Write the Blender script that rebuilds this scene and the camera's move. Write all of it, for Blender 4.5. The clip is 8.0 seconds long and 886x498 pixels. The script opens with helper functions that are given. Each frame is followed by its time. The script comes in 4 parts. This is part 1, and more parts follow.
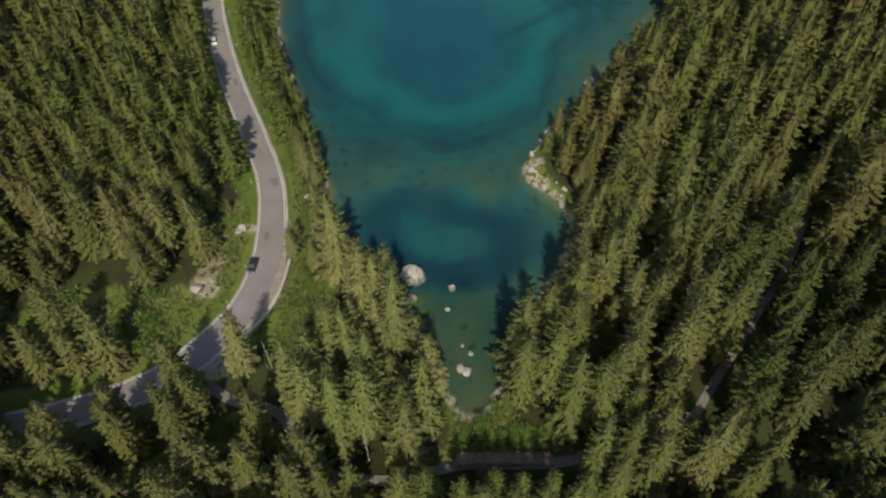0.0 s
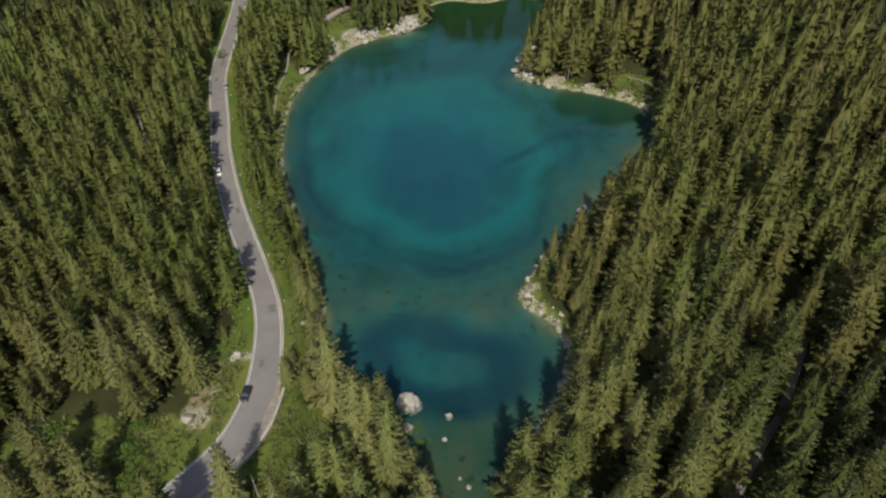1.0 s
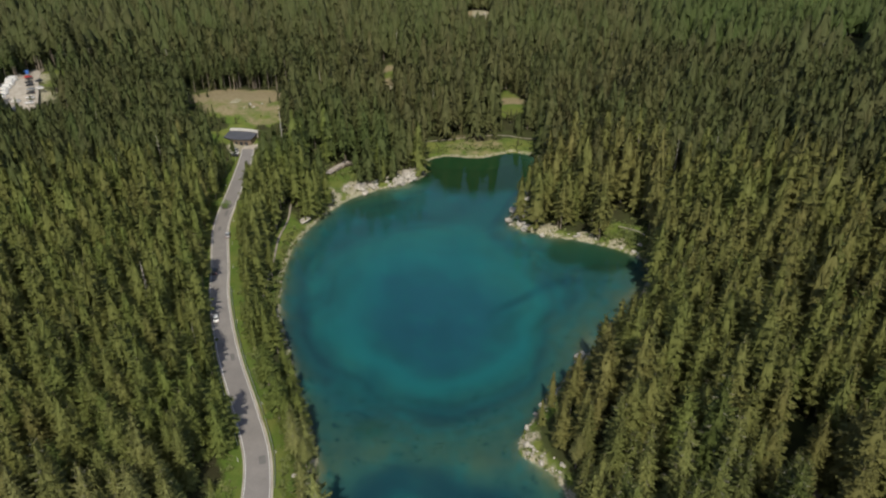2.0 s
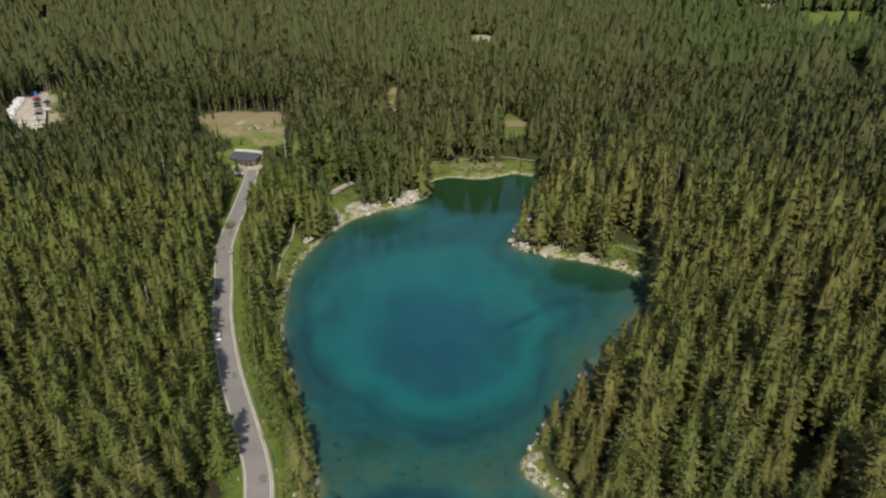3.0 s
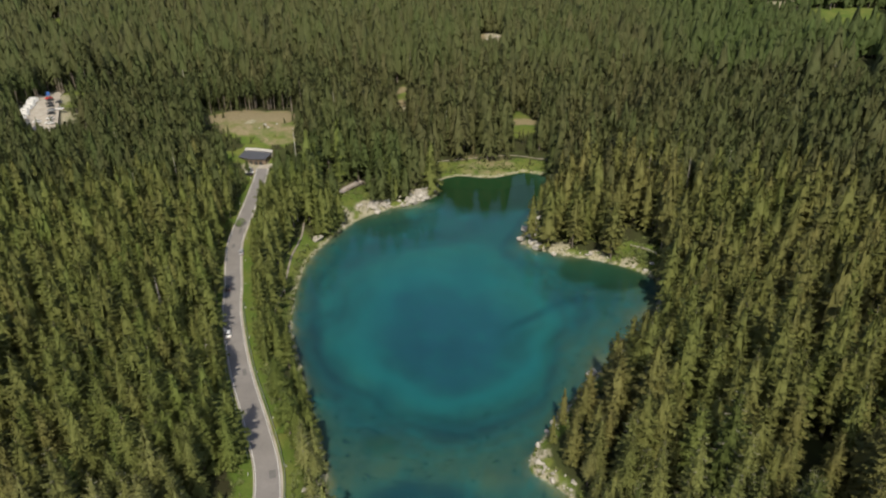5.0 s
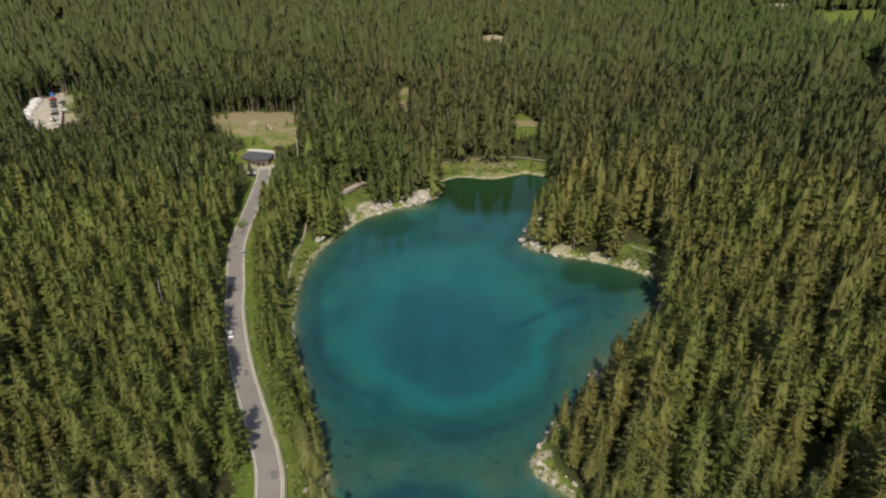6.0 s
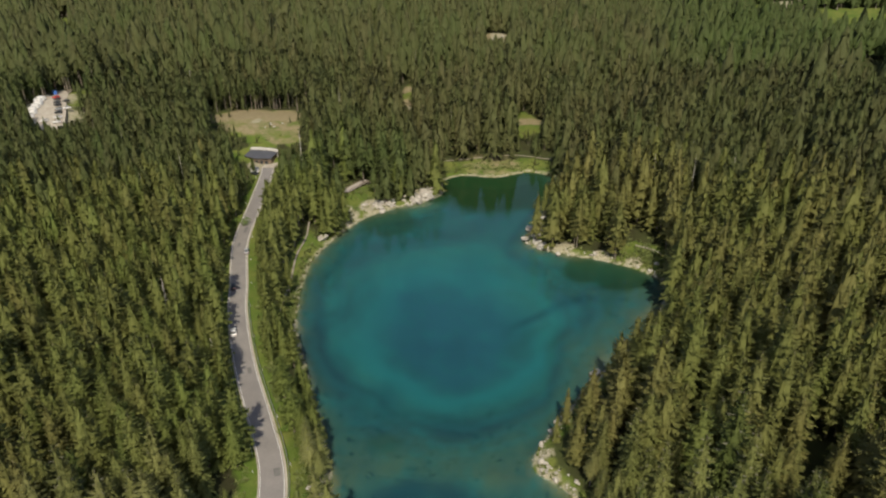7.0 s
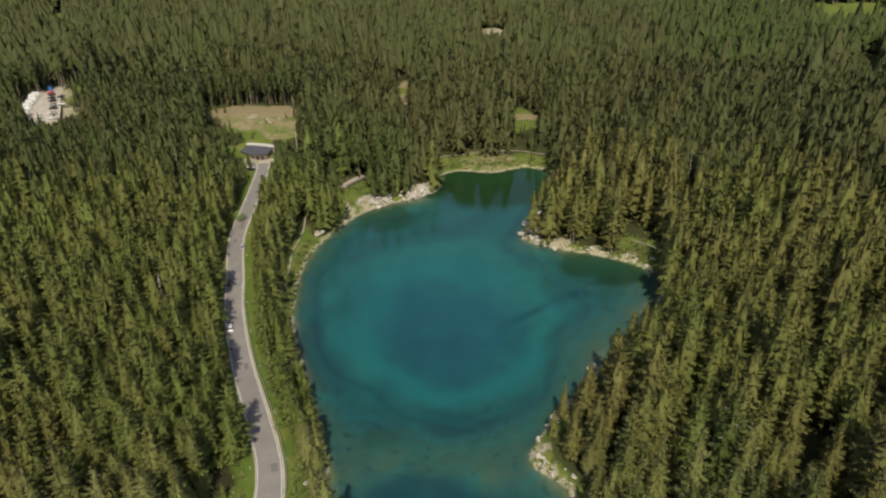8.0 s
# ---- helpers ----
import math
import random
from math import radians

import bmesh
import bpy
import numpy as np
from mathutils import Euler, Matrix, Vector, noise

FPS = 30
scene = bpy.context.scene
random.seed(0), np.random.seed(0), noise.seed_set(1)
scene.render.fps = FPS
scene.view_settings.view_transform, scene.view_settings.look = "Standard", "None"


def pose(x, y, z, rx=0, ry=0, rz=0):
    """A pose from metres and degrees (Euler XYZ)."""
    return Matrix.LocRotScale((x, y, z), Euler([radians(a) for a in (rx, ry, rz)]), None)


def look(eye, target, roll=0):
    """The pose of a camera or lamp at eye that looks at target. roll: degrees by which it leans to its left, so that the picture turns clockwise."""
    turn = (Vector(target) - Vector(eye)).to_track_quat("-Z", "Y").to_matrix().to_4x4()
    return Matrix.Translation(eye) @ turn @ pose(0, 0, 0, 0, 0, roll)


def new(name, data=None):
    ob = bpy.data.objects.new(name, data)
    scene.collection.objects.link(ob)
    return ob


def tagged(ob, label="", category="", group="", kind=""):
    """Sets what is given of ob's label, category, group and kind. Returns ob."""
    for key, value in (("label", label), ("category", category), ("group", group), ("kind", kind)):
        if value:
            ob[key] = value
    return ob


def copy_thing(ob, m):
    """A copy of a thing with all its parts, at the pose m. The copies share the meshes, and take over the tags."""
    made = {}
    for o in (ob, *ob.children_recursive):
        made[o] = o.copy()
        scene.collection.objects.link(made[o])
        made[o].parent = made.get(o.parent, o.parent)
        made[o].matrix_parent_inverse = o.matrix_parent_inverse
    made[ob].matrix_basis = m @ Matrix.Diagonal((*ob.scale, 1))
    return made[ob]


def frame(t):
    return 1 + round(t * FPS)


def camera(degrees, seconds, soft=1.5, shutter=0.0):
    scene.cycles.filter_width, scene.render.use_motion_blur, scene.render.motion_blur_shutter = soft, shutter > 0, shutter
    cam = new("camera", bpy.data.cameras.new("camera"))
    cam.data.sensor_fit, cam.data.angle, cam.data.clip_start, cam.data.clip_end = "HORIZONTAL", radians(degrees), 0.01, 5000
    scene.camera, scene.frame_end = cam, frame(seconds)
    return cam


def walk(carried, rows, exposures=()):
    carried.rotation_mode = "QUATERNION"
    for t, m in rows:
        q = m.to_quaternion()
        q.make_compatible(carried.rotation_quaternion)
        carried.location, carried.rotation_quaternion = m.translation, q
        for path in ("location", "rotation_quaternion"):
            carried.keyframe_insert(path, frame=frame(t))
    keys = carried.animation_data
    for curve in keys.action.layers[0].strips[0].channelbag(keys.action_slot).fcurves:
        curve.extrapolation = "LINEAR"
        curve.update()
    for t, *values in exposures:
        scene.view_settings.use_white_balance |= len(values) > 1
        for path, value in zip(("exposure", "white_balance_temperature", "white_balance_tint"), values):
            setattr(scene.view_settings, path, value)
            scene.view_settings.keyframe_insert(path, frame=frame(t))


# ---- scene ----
# The rows of the flight: seconds, x, y, z, rx, ry, rz
cam = camera(64.94, 8.0, soft=2.2)
PATH = (
    (0.0, 0.00, 0.00, 130.00, 39.50, -0.00, 0.00),
    (0.5, 0.37, 0.74, 130.68, 43.50, 0.10, -0.09),
    (1.0, 0.71, 0.77, 131.17, 49.37, 0.14, -0.19),
    (1.5, 1.09, 0.60, 131.07, 55.39, 0.22, -0.31),
    (2.0, 0.66, 0.17, 131.30, 61.40, 0.08, -0.50),
    (2.1, 0.65, 0.08, 131.25, 62.45, 0.08, -0.49),
    (2.2, 0.65, 0.00, 131.20, 62.75, 0.07, -0.47),
    (2.5, 0.64, -0.35, 130.85, 63.00, 0.04, -0.37),
    (3.0, 0.64, -0.75, 130.45, 63.30, -0.00, -0.20),
    (3.5, 0.60, -0.99, 130.25, 63.41, -0.04, 0.05),
    (4.0, 0.92, -1.04, 130.20, 63.16, 0.30, 0.36),
    (4.5, 0.99, -1.24, 130.10, 63.19, 0.39, 0.46),
    (6.0, 1.16, -1.84, 130.40, 63.35, 0.33, 0.73),
    (6.5, 1.18, -1.95, 130.45, 63.24, 0.32, 0.88),
    (7.0, 1.22, -2.01, 130.50, 63.21, 0.38, 0.98),
    (7.5, 1.18, -2.05, 130.50, 63.07, 0.40, 0.85),
    (8.0, 1.22, -2.05, 130.46, 62.84, 0.39, 0.66),
)
walk(cam, [(r[0], pose(*r[1:])) for r in PATH], ((0.0, -0.26, 6550, 10), (1.0, -0.23, 6450, 10), (1.5, -0.2, 6450, 10), (2.2, -0.17, 6450, 10), (3.3, -0.02, 6550, 10), (5.0, -0.01, 6650, 10), (6.0, -0.02, 6750, 10), (8.0, -0.05, 6900, 10)))

# ---- light: a high midday sun from behind the flight's start, and open sky ----
SUN_ELEVATION, SUN_FROM = 49.0, (0.04, -1.0)
world = bpy.data.worlds.new("sky")
scene.world = world
world.use_nodes = True
sky = world.node_tree.nodes.new("ShaderNodeTexSky")
sky.sky_type, sky.sun_disc = "NISHITA", False
sky.sun_elevation = radians(SUN_ELEVATION)
sky.sun_rotation = math.atan2(SUN_FROM[0], SUN_FROM[1])
sky.altitude, sky.dust_density = 1500, 6.0
world.node_tree.links.new(sky.outputs[0], world.node_tree.nodes["Background"].inputs[0])
world.node_tree.nodes["Background"].inputs[1].default_value = 0.15
sun = new("sun", bpy.data.lights.new("sun", "SUN"))
sun.data.energy, sun.data.angle, sun.data.color = 4.8, radians(0.6), (1.0, 0.925, 0.77)
flat = math.cos(radians(SUN_ELEVATION))
sun.matrix_world = look((SUN_FROM[0] * flat * 300, SUN_FROM[1] * flat * 300, math.sin(radians(SUN_ELEVATION)) * 300), (0, 0, 0))


# ---- materials ----
def material(name, rough=0.8, metal=0.0):
    m = bpy.data.materials.new(name)
    m.use_nodes = True
    b = m.node_tree.nodes["Principled BSDF"]
    b.inputs["Roughness"].default_value, b.inputs["Metallic"].default_value = rough, metal
    return m, m.node_tree, b


def node(tree, kind, **values):
    n = tree.nodes.new(kind)
    for key, value in values.items():
        n.inputs[key.replace("_", " ")].default_value = value
    return n


def place(tree):
    return tree.nodes.new("ShaderNodeNewGeometry").outputs["Position"]


def noise_of(tree, scale, detail=4.0, rough=0.6, where=None):
    n = node(tree, "ShaderNodeTexNoise", Scale=scale, Detail=detail, Roughness=rough)
    tree.links.new(where or place(tree), n.inputs["Vector"])
    return n.outputs[0]


def ramp(tree, value, stops):
    r = tree.nodes.new("ShaderNodeValToRGB")
    e = r.color_ramp.elements
    for k, (at, colour) in enumerate(stops):
        p = e[k] if k < 2 else e.new(at)
        p.position, p.color = at, (*colour, 1)
    tree.links.new(value, r.inputs[0])
    return r.outputs[0]


def mixed(tree, fac, a, b, how="MIX"):
    m = tree.nodes.new("ShaderNodeMix")
    m.data_type, m.blend_type = "RGBA", how
    for socket, value in ((m.inputs[0], fac), (m.inputs[6], a), (m.inputs[7], b)):
        if isinstance(value, (int, float)):
            socket.default_value = value
        elif isinstance(value, tuple):
            socket.default_value = (*value, 1)
        else:
            tree.links.new(value, socket)
    return m.outputs[2]


def remap(tree, value, a, b, c=0.0, d=1.0):
    m = node(tree, "ShaderNodeMapRange")
    for k, v in enumerate((a, b, c, d)):
        m.inputs[1 + k].default_value = v
    tree.links.new(value, m.inputs[0])
    return m.outputs[0]


def bumped(tree, b, height, strength, distance):
    n = node(tree, "ShaderNodeBump", Strength=strength, Distance=distance)
    tree.links.new(height, n.inputs["Height"])
    tree.links.new(n.outputs[0], b.inputs["Normal"])


def two_scale(name, dark, light, scale, rough=0.8, fine=8.0, bump=0.4, distance=0.05, metal=0.0):
    """A surface that varies broadly and finely between two colours."""
    m, t, b = material(name, rough, metal)
    wide, close = noise_of(t, scale), noise_of(t, scale * fine, 3.0)
    c = mixed(t, remap(t, wide, 0.3, 0.7), dark, light)
    c = mixed(t, remap(t, close, 0.35, 0.75, 0.0, 0.5), c, tuple(v * 0.6 for v in dark))
    t.links.new(c, b.inputs["Base Color"])
    bumped(t, b, close, bump, distance)
    return m


NEAR_GREENS = ((0.0, (0.1282, 0.1376, 0.039)), (0.35, (0.1662, 0.1739, 0.0513)), (0.7, (0.2043, 0.207, 0.0668)), (1.0, (0.2455, 0.2411, 0.0935)))
# greens for distant crowns, darkened to hold the crowns' own shade
FAR_SHADED_GREENS = ((0.0, (0.0642, 0.0793, 0.0278)), (0.35, (0.093, 0.1053, 0.0372)), (0.7, (0.1202, 0.1231, 0.0464)), (1.0, (0.1531, 0.1422, 0.068)))


def needles(name, per_tree, greens, mottle=1.0):
    """Spruce needles: olive green, each tree a little different, each branch too."""
    m, t, b = material(name, 0.75)
    b.inputs["Specular IOR Level"].default_value = 0.25
    if per_tree:
        who = t.nodes.new("ShaderNodeObjectInfo").outputs["Random"]
    else:
        who = t.nodes.new("ShaderNodeAttribute")
        who.attribute_name = "tint"
        who = remap(t, who.outputs["Fac"], 0.0, 1.0, 0.16, 0.7)
    c = ramp(t, who, greens)
    bough = t.nodes.new("ShaderNodeNewGeometry").outputs["Random Per Island"]
    much = 1.0 if per_tree else 0.6
    c = mixed(t, remap(t, bough, 0.0, 1.0, 0.0, 0.45 * much), c, tuple(v * 0.55 for v in greens[1][1]))
    c = mixed(t, remap(t, noise_of(t, 1.3, 3.0, 0.7), 0.42, 0.7, 0.0, 0.4), c, tuple(v * 0.5 for v in greens[0][1]))
    twigs = noise_of(t, 2.4, 5.0, 0.75)
    c = mixed(t, remap(t, twigs, 0.49, 0.63, 0.0, 0.3 * much * mottle), c, tuple(v * 0.35 for v in greens[0][1]))
    c = mixed(t, remap(t, twigs, 0.47, 0.35, 0.0, 0.35 * much * mottle), c, tuple(min(1, v * 1.3) for v in greens[3][1]))
    bumped(t, b, twigs, 0.7, 0.25)
    c = mixed(t, remap(t, noise_of(t, 0.02), 0.42, 0.66, 0.0, 0.5), c, tuple(v * f for v, f in zip(greens[1][1], (0.76, 1.0, 0.77))))
    if not per_tree:
        fresh = t.nodes.new("ShaderNodeAttribute")
        fresh.attribute_name = "fresh"
        c = mixed(t, fresh.outputs["Fac"], mixed(t, 1.0, c, (1.04, 0.95, 0.98), "MULTIPLY"), mixed(t, 1.0, c, (0.84, 0.97, 0.78), "MULTIPLY"))
    t.links.new(c, b.inputs["Base Color"])
    # some light passes through the sprays
    thin, both = t.nodes.new("ShaderNodeBsdfTranslucent"), t.nodes.new("ShaderNodeMixShader")
    t.links.new(c, thin.inputs["Color"])
    both.inputs[0].default_value = 0.22 if per_tree else 0.3
    t.links.new(b.outputs[0], both.inputs[1])
    t.links.new(thin.outputs[0], both.inputs[2])
    t.links.new(both.outputs[0], t.nodes["Material Output"].inputs["Surface"])
    return m


# deeper greens for eastern trees, with the dimmer light there put into the colour
DIMMED_GREENS = ((0.0, (0.068, 0.084, 0.02)), (0.35, (0.09, 0.107, 0.026)), (0.7, (0.112, 0.127, 0.034)), (1.0, (0.135, 0.146, 0.048)))
PALE_GREENS = ((0.0, (0.1835, 0.2002, 0.0627)), (0.35, (0.2309, 0.242, 0.0815)), (0.7, (0.2783, 0.2747, 0.1003)), (1.0, (0.3375, 0.3166, 0.1358)))
PALE_NEEDLES, DIMMED_NEEDLES = needles("pale_spruce_needles", True, PALE_GREENS), needles("dimmed_spruce_needles", True, DIMMED_GREENS)
NEEDLES, NEEDLES_STAND = needles("spruce_needles", True, NEAR_GREENS), needles("spruce_needles_of_stand", False, NEAR_GREENS)
FAR_SHADED_NEEDLES = needles("far_shaded_needles", False, FAR_SHADED_GREENS, 2.0)
BARK = two_scale("bark", (0.13, 0.1, 0.075), (0.27, 0.235, 0.19), 1.2, 0.9)
LICHEN = two_scale("lichened_twigs", (0.15, 0.145, 0.1), (0.26, 0.25, 0.18), 0.8, 0.9)
LEAVES = two_scale("bush_leaves", (0.07, 0.14, 0.016), (0.17, 0.26, 0.036), 0.5, 0.7)
GRASS_TUFTS = two_scale("grass_tufts", (0.075, 0.105, 0.024), (0.145, 0.162, 0.045), 0.3, 0.8)
LIMESTONE = two_scale("limestone", (0.25, 0.23, 0.195), (0.5, 0.47, 0.41), 0.7, 0.85, 7, 0.6, 0.12)
ASPHALT = two_scale("asphalt", (0.18, 0.167, 0.158), (0.245, 0.228, 0.213), 0.12, 0.85, 40, 0.3, 0.01)
PATCH = two_scale("asphalt_repair", (0.12, 0.115, 0.11), (0.165, 0.158, 0.15), 0.8, 0.85, 20, 0.3, 0.01)
ROAD_PAINT = two_scale("road_paint", (0.55, 0.55, 0.53), (0.75, 0.75, 0.72), 0.8, 0.7)
GRAVEL = two_scale("gravel", (0.3, 0.265, 0.215), (0.47, 0.43, 0.36), 0.3, 0.9, 20)
# gravel under the trees: their shade is put into its darker colour
SHADED_GRAVEL = two_scale("shaded_gravel", (0.13, 0.115, 0.1), (0.21, 0.19, 0.165), 0.3, 0.9, 20)
PALE_GRAVEL = two_scale("pale_gravel", (0.5, 0.47, 0.41), (0.72, 0.69, 0.62), 0.25, 0.9, 20)
FOOTWAY = two_scale("footway", (0.2, 0.175, 0.145), (0.32, 0.285, 0.235), 0.5, 0.9, 20)
CONCRETE = two_scale("concrete", (0.42, 0.4, 0.37), (0.6, 0.58, 0.54), 0.4, 0.85)
SLATE = two_scale("roof_sheet", (0.055, 0.058, 0.065), (0.09, 0.09, 0.1), 0.3, 0.5)
TIMBER = two_scale("timber", (0.13, 0.095, 0.065), (0.26, 0.2, 0.145), 1.5, 0.7)
GALVANISED = two_scale("galvanised_steel", (0.4, 0.4, 0.4), (0.6, 0.6, 0.6), 2, 0.4, metal=0.7)


def ground_material():
    """Forest floor, meadow and stony banks above the water; below it marl, silt and waterweed, with the water's depth
    tint and mirrored trees painted on the bed.
    """
    m, t, b = material("ground", 0.95)
    b.inputs["Specular IOR Level"].default_value = 0.1
    wide, close = noise_of(t, 0.09, 5.0), noise_of(t, 1.6, 5.0, 0.7)
    floor = mixed(t, remap(t, wide, 0.35, 0.65), (0.03, 0.03, 0.014), (0.05, 0.062, 0.02))
    grass = mixed(t, remap(t, wide, 0.38, 0.62), (0.075, 0.12, 0.021), (0.14, 0.155, 0.039))
    grass = mixed(t, remap(t, close, 0.4, 0.7, 0.0, 0.6), grass, (0.06, 0.085, 0.018))
    stone = mixed(t, remap(t, close, 0.35, 0.65), (0.15, 0.15, 0.075), (0.4, 0.36, 0.28))
    masks = []
    for key in ("meadow", "stony", "weed_reflection", "soil", "silt", "marl"):
        a = t.nodes.new("ShaderNodeAttribute")
        a.attribute_name = key
        masks.append(a.outputs["Fac"])
    def broken(mask, source, much):
        """A mask with a ragged, patchy edge."""
        n = t.nodes.new("ShaderNodeMath")
        n.operation = "MULTIPLY_ADD"
        t.links.new(source, n.inputs[0])
        n.inputs[1].default_value = much
        t.links.new(mask, n.inputs[2])
        return remap(t, n.outputs[0], 0.5 + much * 0.35, 0.5 + much * 0.65)
    c = mixed(t, broken(masks[0], noise_of(t, 0.22, 5.0, 0.65), 1.2), floor, grass)
    c = mixed(t, broken(masks[3], noise_of(t, 0.16, 5.0, 0.65), 1.4), c, mixed(t, remap(t, close, 0.35, 0.65), (0.14, 0.115, 0.06), (0.28, 0.235, 0.145)))
    c = mixed(t, broken(masks[1], noise_of(t, 0.3, 5.0, 0.7), 1.6), c, stone)
    xyz = t.nodes.new("ShaderNodeSeparateXYZ")
    t.links.new(place(t), xyz.inputs[0])
    wobble = t.nodes.new("ShaderNodeMath")
    wobble.operation = "MULTIPLY_ADD"
    t.links.new(remap(t, noise_of(t, 0.045, 6.0, 0.62), 0.2, 0.8, -1.0, 1.0), wobble.inputs[0])
    wobble.inputs[1].default_value = 0.85
    t.links.new(xyz.outputs[2], wobble.inputs[2])
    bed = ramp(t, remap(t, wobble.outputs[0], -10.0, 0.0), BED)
    bed = mixed(t, remap(t, noise_of(t, 0.2, 8.0, 0.75), 0.5, 0.7, 0.0, 0.35), bed, (0.008, 0.04, 0.05))
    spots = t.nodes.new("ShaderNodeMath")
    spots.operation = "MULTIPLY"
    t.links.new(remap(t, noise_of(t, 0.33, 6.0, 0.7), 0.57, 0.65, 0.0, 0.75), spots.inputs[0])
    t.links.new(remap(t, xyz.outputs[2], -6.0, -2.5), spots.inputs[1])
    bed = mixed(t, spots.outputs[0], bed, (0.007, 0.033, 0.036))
    pale = remap(t, noise_of(t, 0.11, 6.0, 0.7), 0.5, 0.68, 0.0, 0.42)
    bed = mixed(t, pale, bed, (0.014, 0.14, 0.138))
    streak = t.nodes.new("ShaderNodeMapping")
    streak.inputs["Scale"].default_value, streak.inputs["Rotation"].default_value = (0.09, 0.028, 0.1), (0, 0, 0.9)
    t.links.new(place(t), streak.inputs[0])
    bed = mixed(t, remap(t, noise_of(t, 1.0, 5.0, 0.6, streak.outputs[0]), 0.45, 0.75, 0.0, 0.5), bed, (0.008, 0.06, 0.075))
    patchy = t.nodes.new("ShaderNodeMath")
    patchy.operation = "MULTIPLY"
    t.links.new(masks[4], patchy.inputs[0])
    t.links.new(remap(t, noise_of(t, 0.07, 6.0, 0.65), 0.3, 0.6, 0.55, 1.0), patchy.inputs[1])
    bed = mixed(t, patchy.outputs[0], bed, (0.007, 0.034, 0.054))
    bed = mixed(t, masks[5], bed, (0.014, 0.165, 0.178))
    bed = mixed(t, masks[2], bed, (0.014, 0.04, 0.012))
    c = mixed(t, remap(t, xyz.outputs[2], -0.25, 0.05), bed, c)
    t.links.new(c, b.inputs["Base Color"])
    bumped(t, b, close, 0.5, 0.25)
    return m


# colours of the lake bed with the clear water's tint painted in, from the deepest (0) to the edge (1)
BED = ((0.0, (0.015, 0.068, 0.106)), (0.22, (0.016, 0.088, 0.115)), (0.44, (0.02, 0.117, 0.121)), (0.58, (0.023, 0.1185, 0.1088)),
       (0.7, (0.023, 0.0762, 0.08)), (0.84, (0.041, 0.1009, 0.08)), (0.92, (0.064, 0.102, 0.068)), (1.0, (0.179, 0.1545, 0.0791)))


def water_material():
    """Clear water: mirrors at low angles and lets the bed show through."""
    m, t, b = material("lake_water", 0.04)
    t.nodes.remove(b)
    out = t.nodes["Material Output"]
    clear = node(t, "ShaderNodeBsdfTransparent", Color=(0.8, 0.93, 0.95, 1))
    gloss = node(t, "ShaderNodeBsdfGlossy", Roughness=0.03)
    fres = node(t, "ShaderNodeFresnel", IOR=1.33)
    ripple = node(t, "ShaderNodeBump", Strength=0.02, Distance=0.03)
    t.links.new(noise_of(t, 0.15, 1.0), ripple.inputs["Height"])
    for n in (gloss, fres):
        t.links.new(ripple.outputs[0], n.inputs["Normal"])
    mix = t.nodes.new("ShaderNodeMixShader")
    t.links.new(fres.outputs[0], mix.inputs[0])
    t.links.new(clear.outputs[0], mix.inputs[1])
    t.links.new(gloss.outputs[0], mix.inputs[2])
    t.links.new(mix.outputs[0], out.inputs["Surface"])
    return m


GROUND, WATER = ground_material(), water_material()


# ---- plan ----
def spline(points, closed, steps=6):
    """Catmull-Rom through control points."""
    p = np.array(points, float)
    n = len(p)
    out = []
    for k in range(n if closed else n - 1):
        a, b, c, d = (p[(k + j) % n] if closed else p[min(max(k + j, 0), n - 1)] for j in (-1, 0, 1, 2))
        for s in np.arange(steps) / steps:
            out.append(0.5 * (2 * b + (c - a) * s + (2 * a - 5 * b + 4 * c - d) * s * s + (3 * b - a - 3 * c + d) * s ** 3))
    if not closed:
        out.append(p[-1])
    return np.array(out)


def distance_to(line, xy, closed=False):
    """Distance of every point to a polyline, and which stretch of it is nearest."""
    best, which = np.full(len(xy), 1e9), np.zeros(len(xy), int)
    a = line if closed else line[:-1]
    b = np.roll(line, -1, 0) if closed else line[1:]
    for k in range(len(a)):
        d = b[k] - a[k]
        s = np.clip(((xy - a[k]) @ d) / max(d @ d, 1e-9), 0, 1)
        r = np.hypot(*(xy - a[k] - s[:, None] * d).T)
        near = r < best
        best[near], which[near] = r[near], k
    return best, which


def inside(line, xy):
    hit = np.zeros(len(xy), bool)
    for (x0, y0), (x1, y1) in zip(line, np.roll(line, -1, 0)):
        if y0 != y1:
            hit ^= ((y0 > xy[:, 1]) != (y1 > xy[:, 1])) & (xy[:, 0] < (x1 - x0) * (xy[:, 1] - y0) / (y1 - y0) + x0)
    return hit


SHORE = spline(((5, 63), (-1, 73), (-7, 86), (-17, 96), (-26, 104), (-29, 120), (-31, 134), (-36, 147), (-46, 177), (-53.5, 200), (-57, 236),
                (-52, 262), (-41, 286), (-27, 299), (-13, 307), (-5, 318), (-5, 334), (6, 342), (22, 339), (40, 347), (54, 338), (53, 322), (45, 303),
                (36, 280), (31, 263), (42, 253), (60, 246), (77, 234), (77, 218), (65, 195), (46, 172), (30, 150), (21, 133), (28, 125), (31, 115), (27, 102), (17, 84), (12, 70)), True)
ROAD = spline(((-128, 40), (-100, 52), (-70, 60.5), (-56, 67), (-48, 75), (-42, 84), (-39.5, 95), (-40, 108), (-43, 123), (-50, 140), (-59, 160), (-66, 178), (-72, 196),
               (-76, 212), (-81, 230), (-85.5, 250), (-89, 286), (-92.5, 318), (-95, 334)), False)
ROAD_Z = 8.0
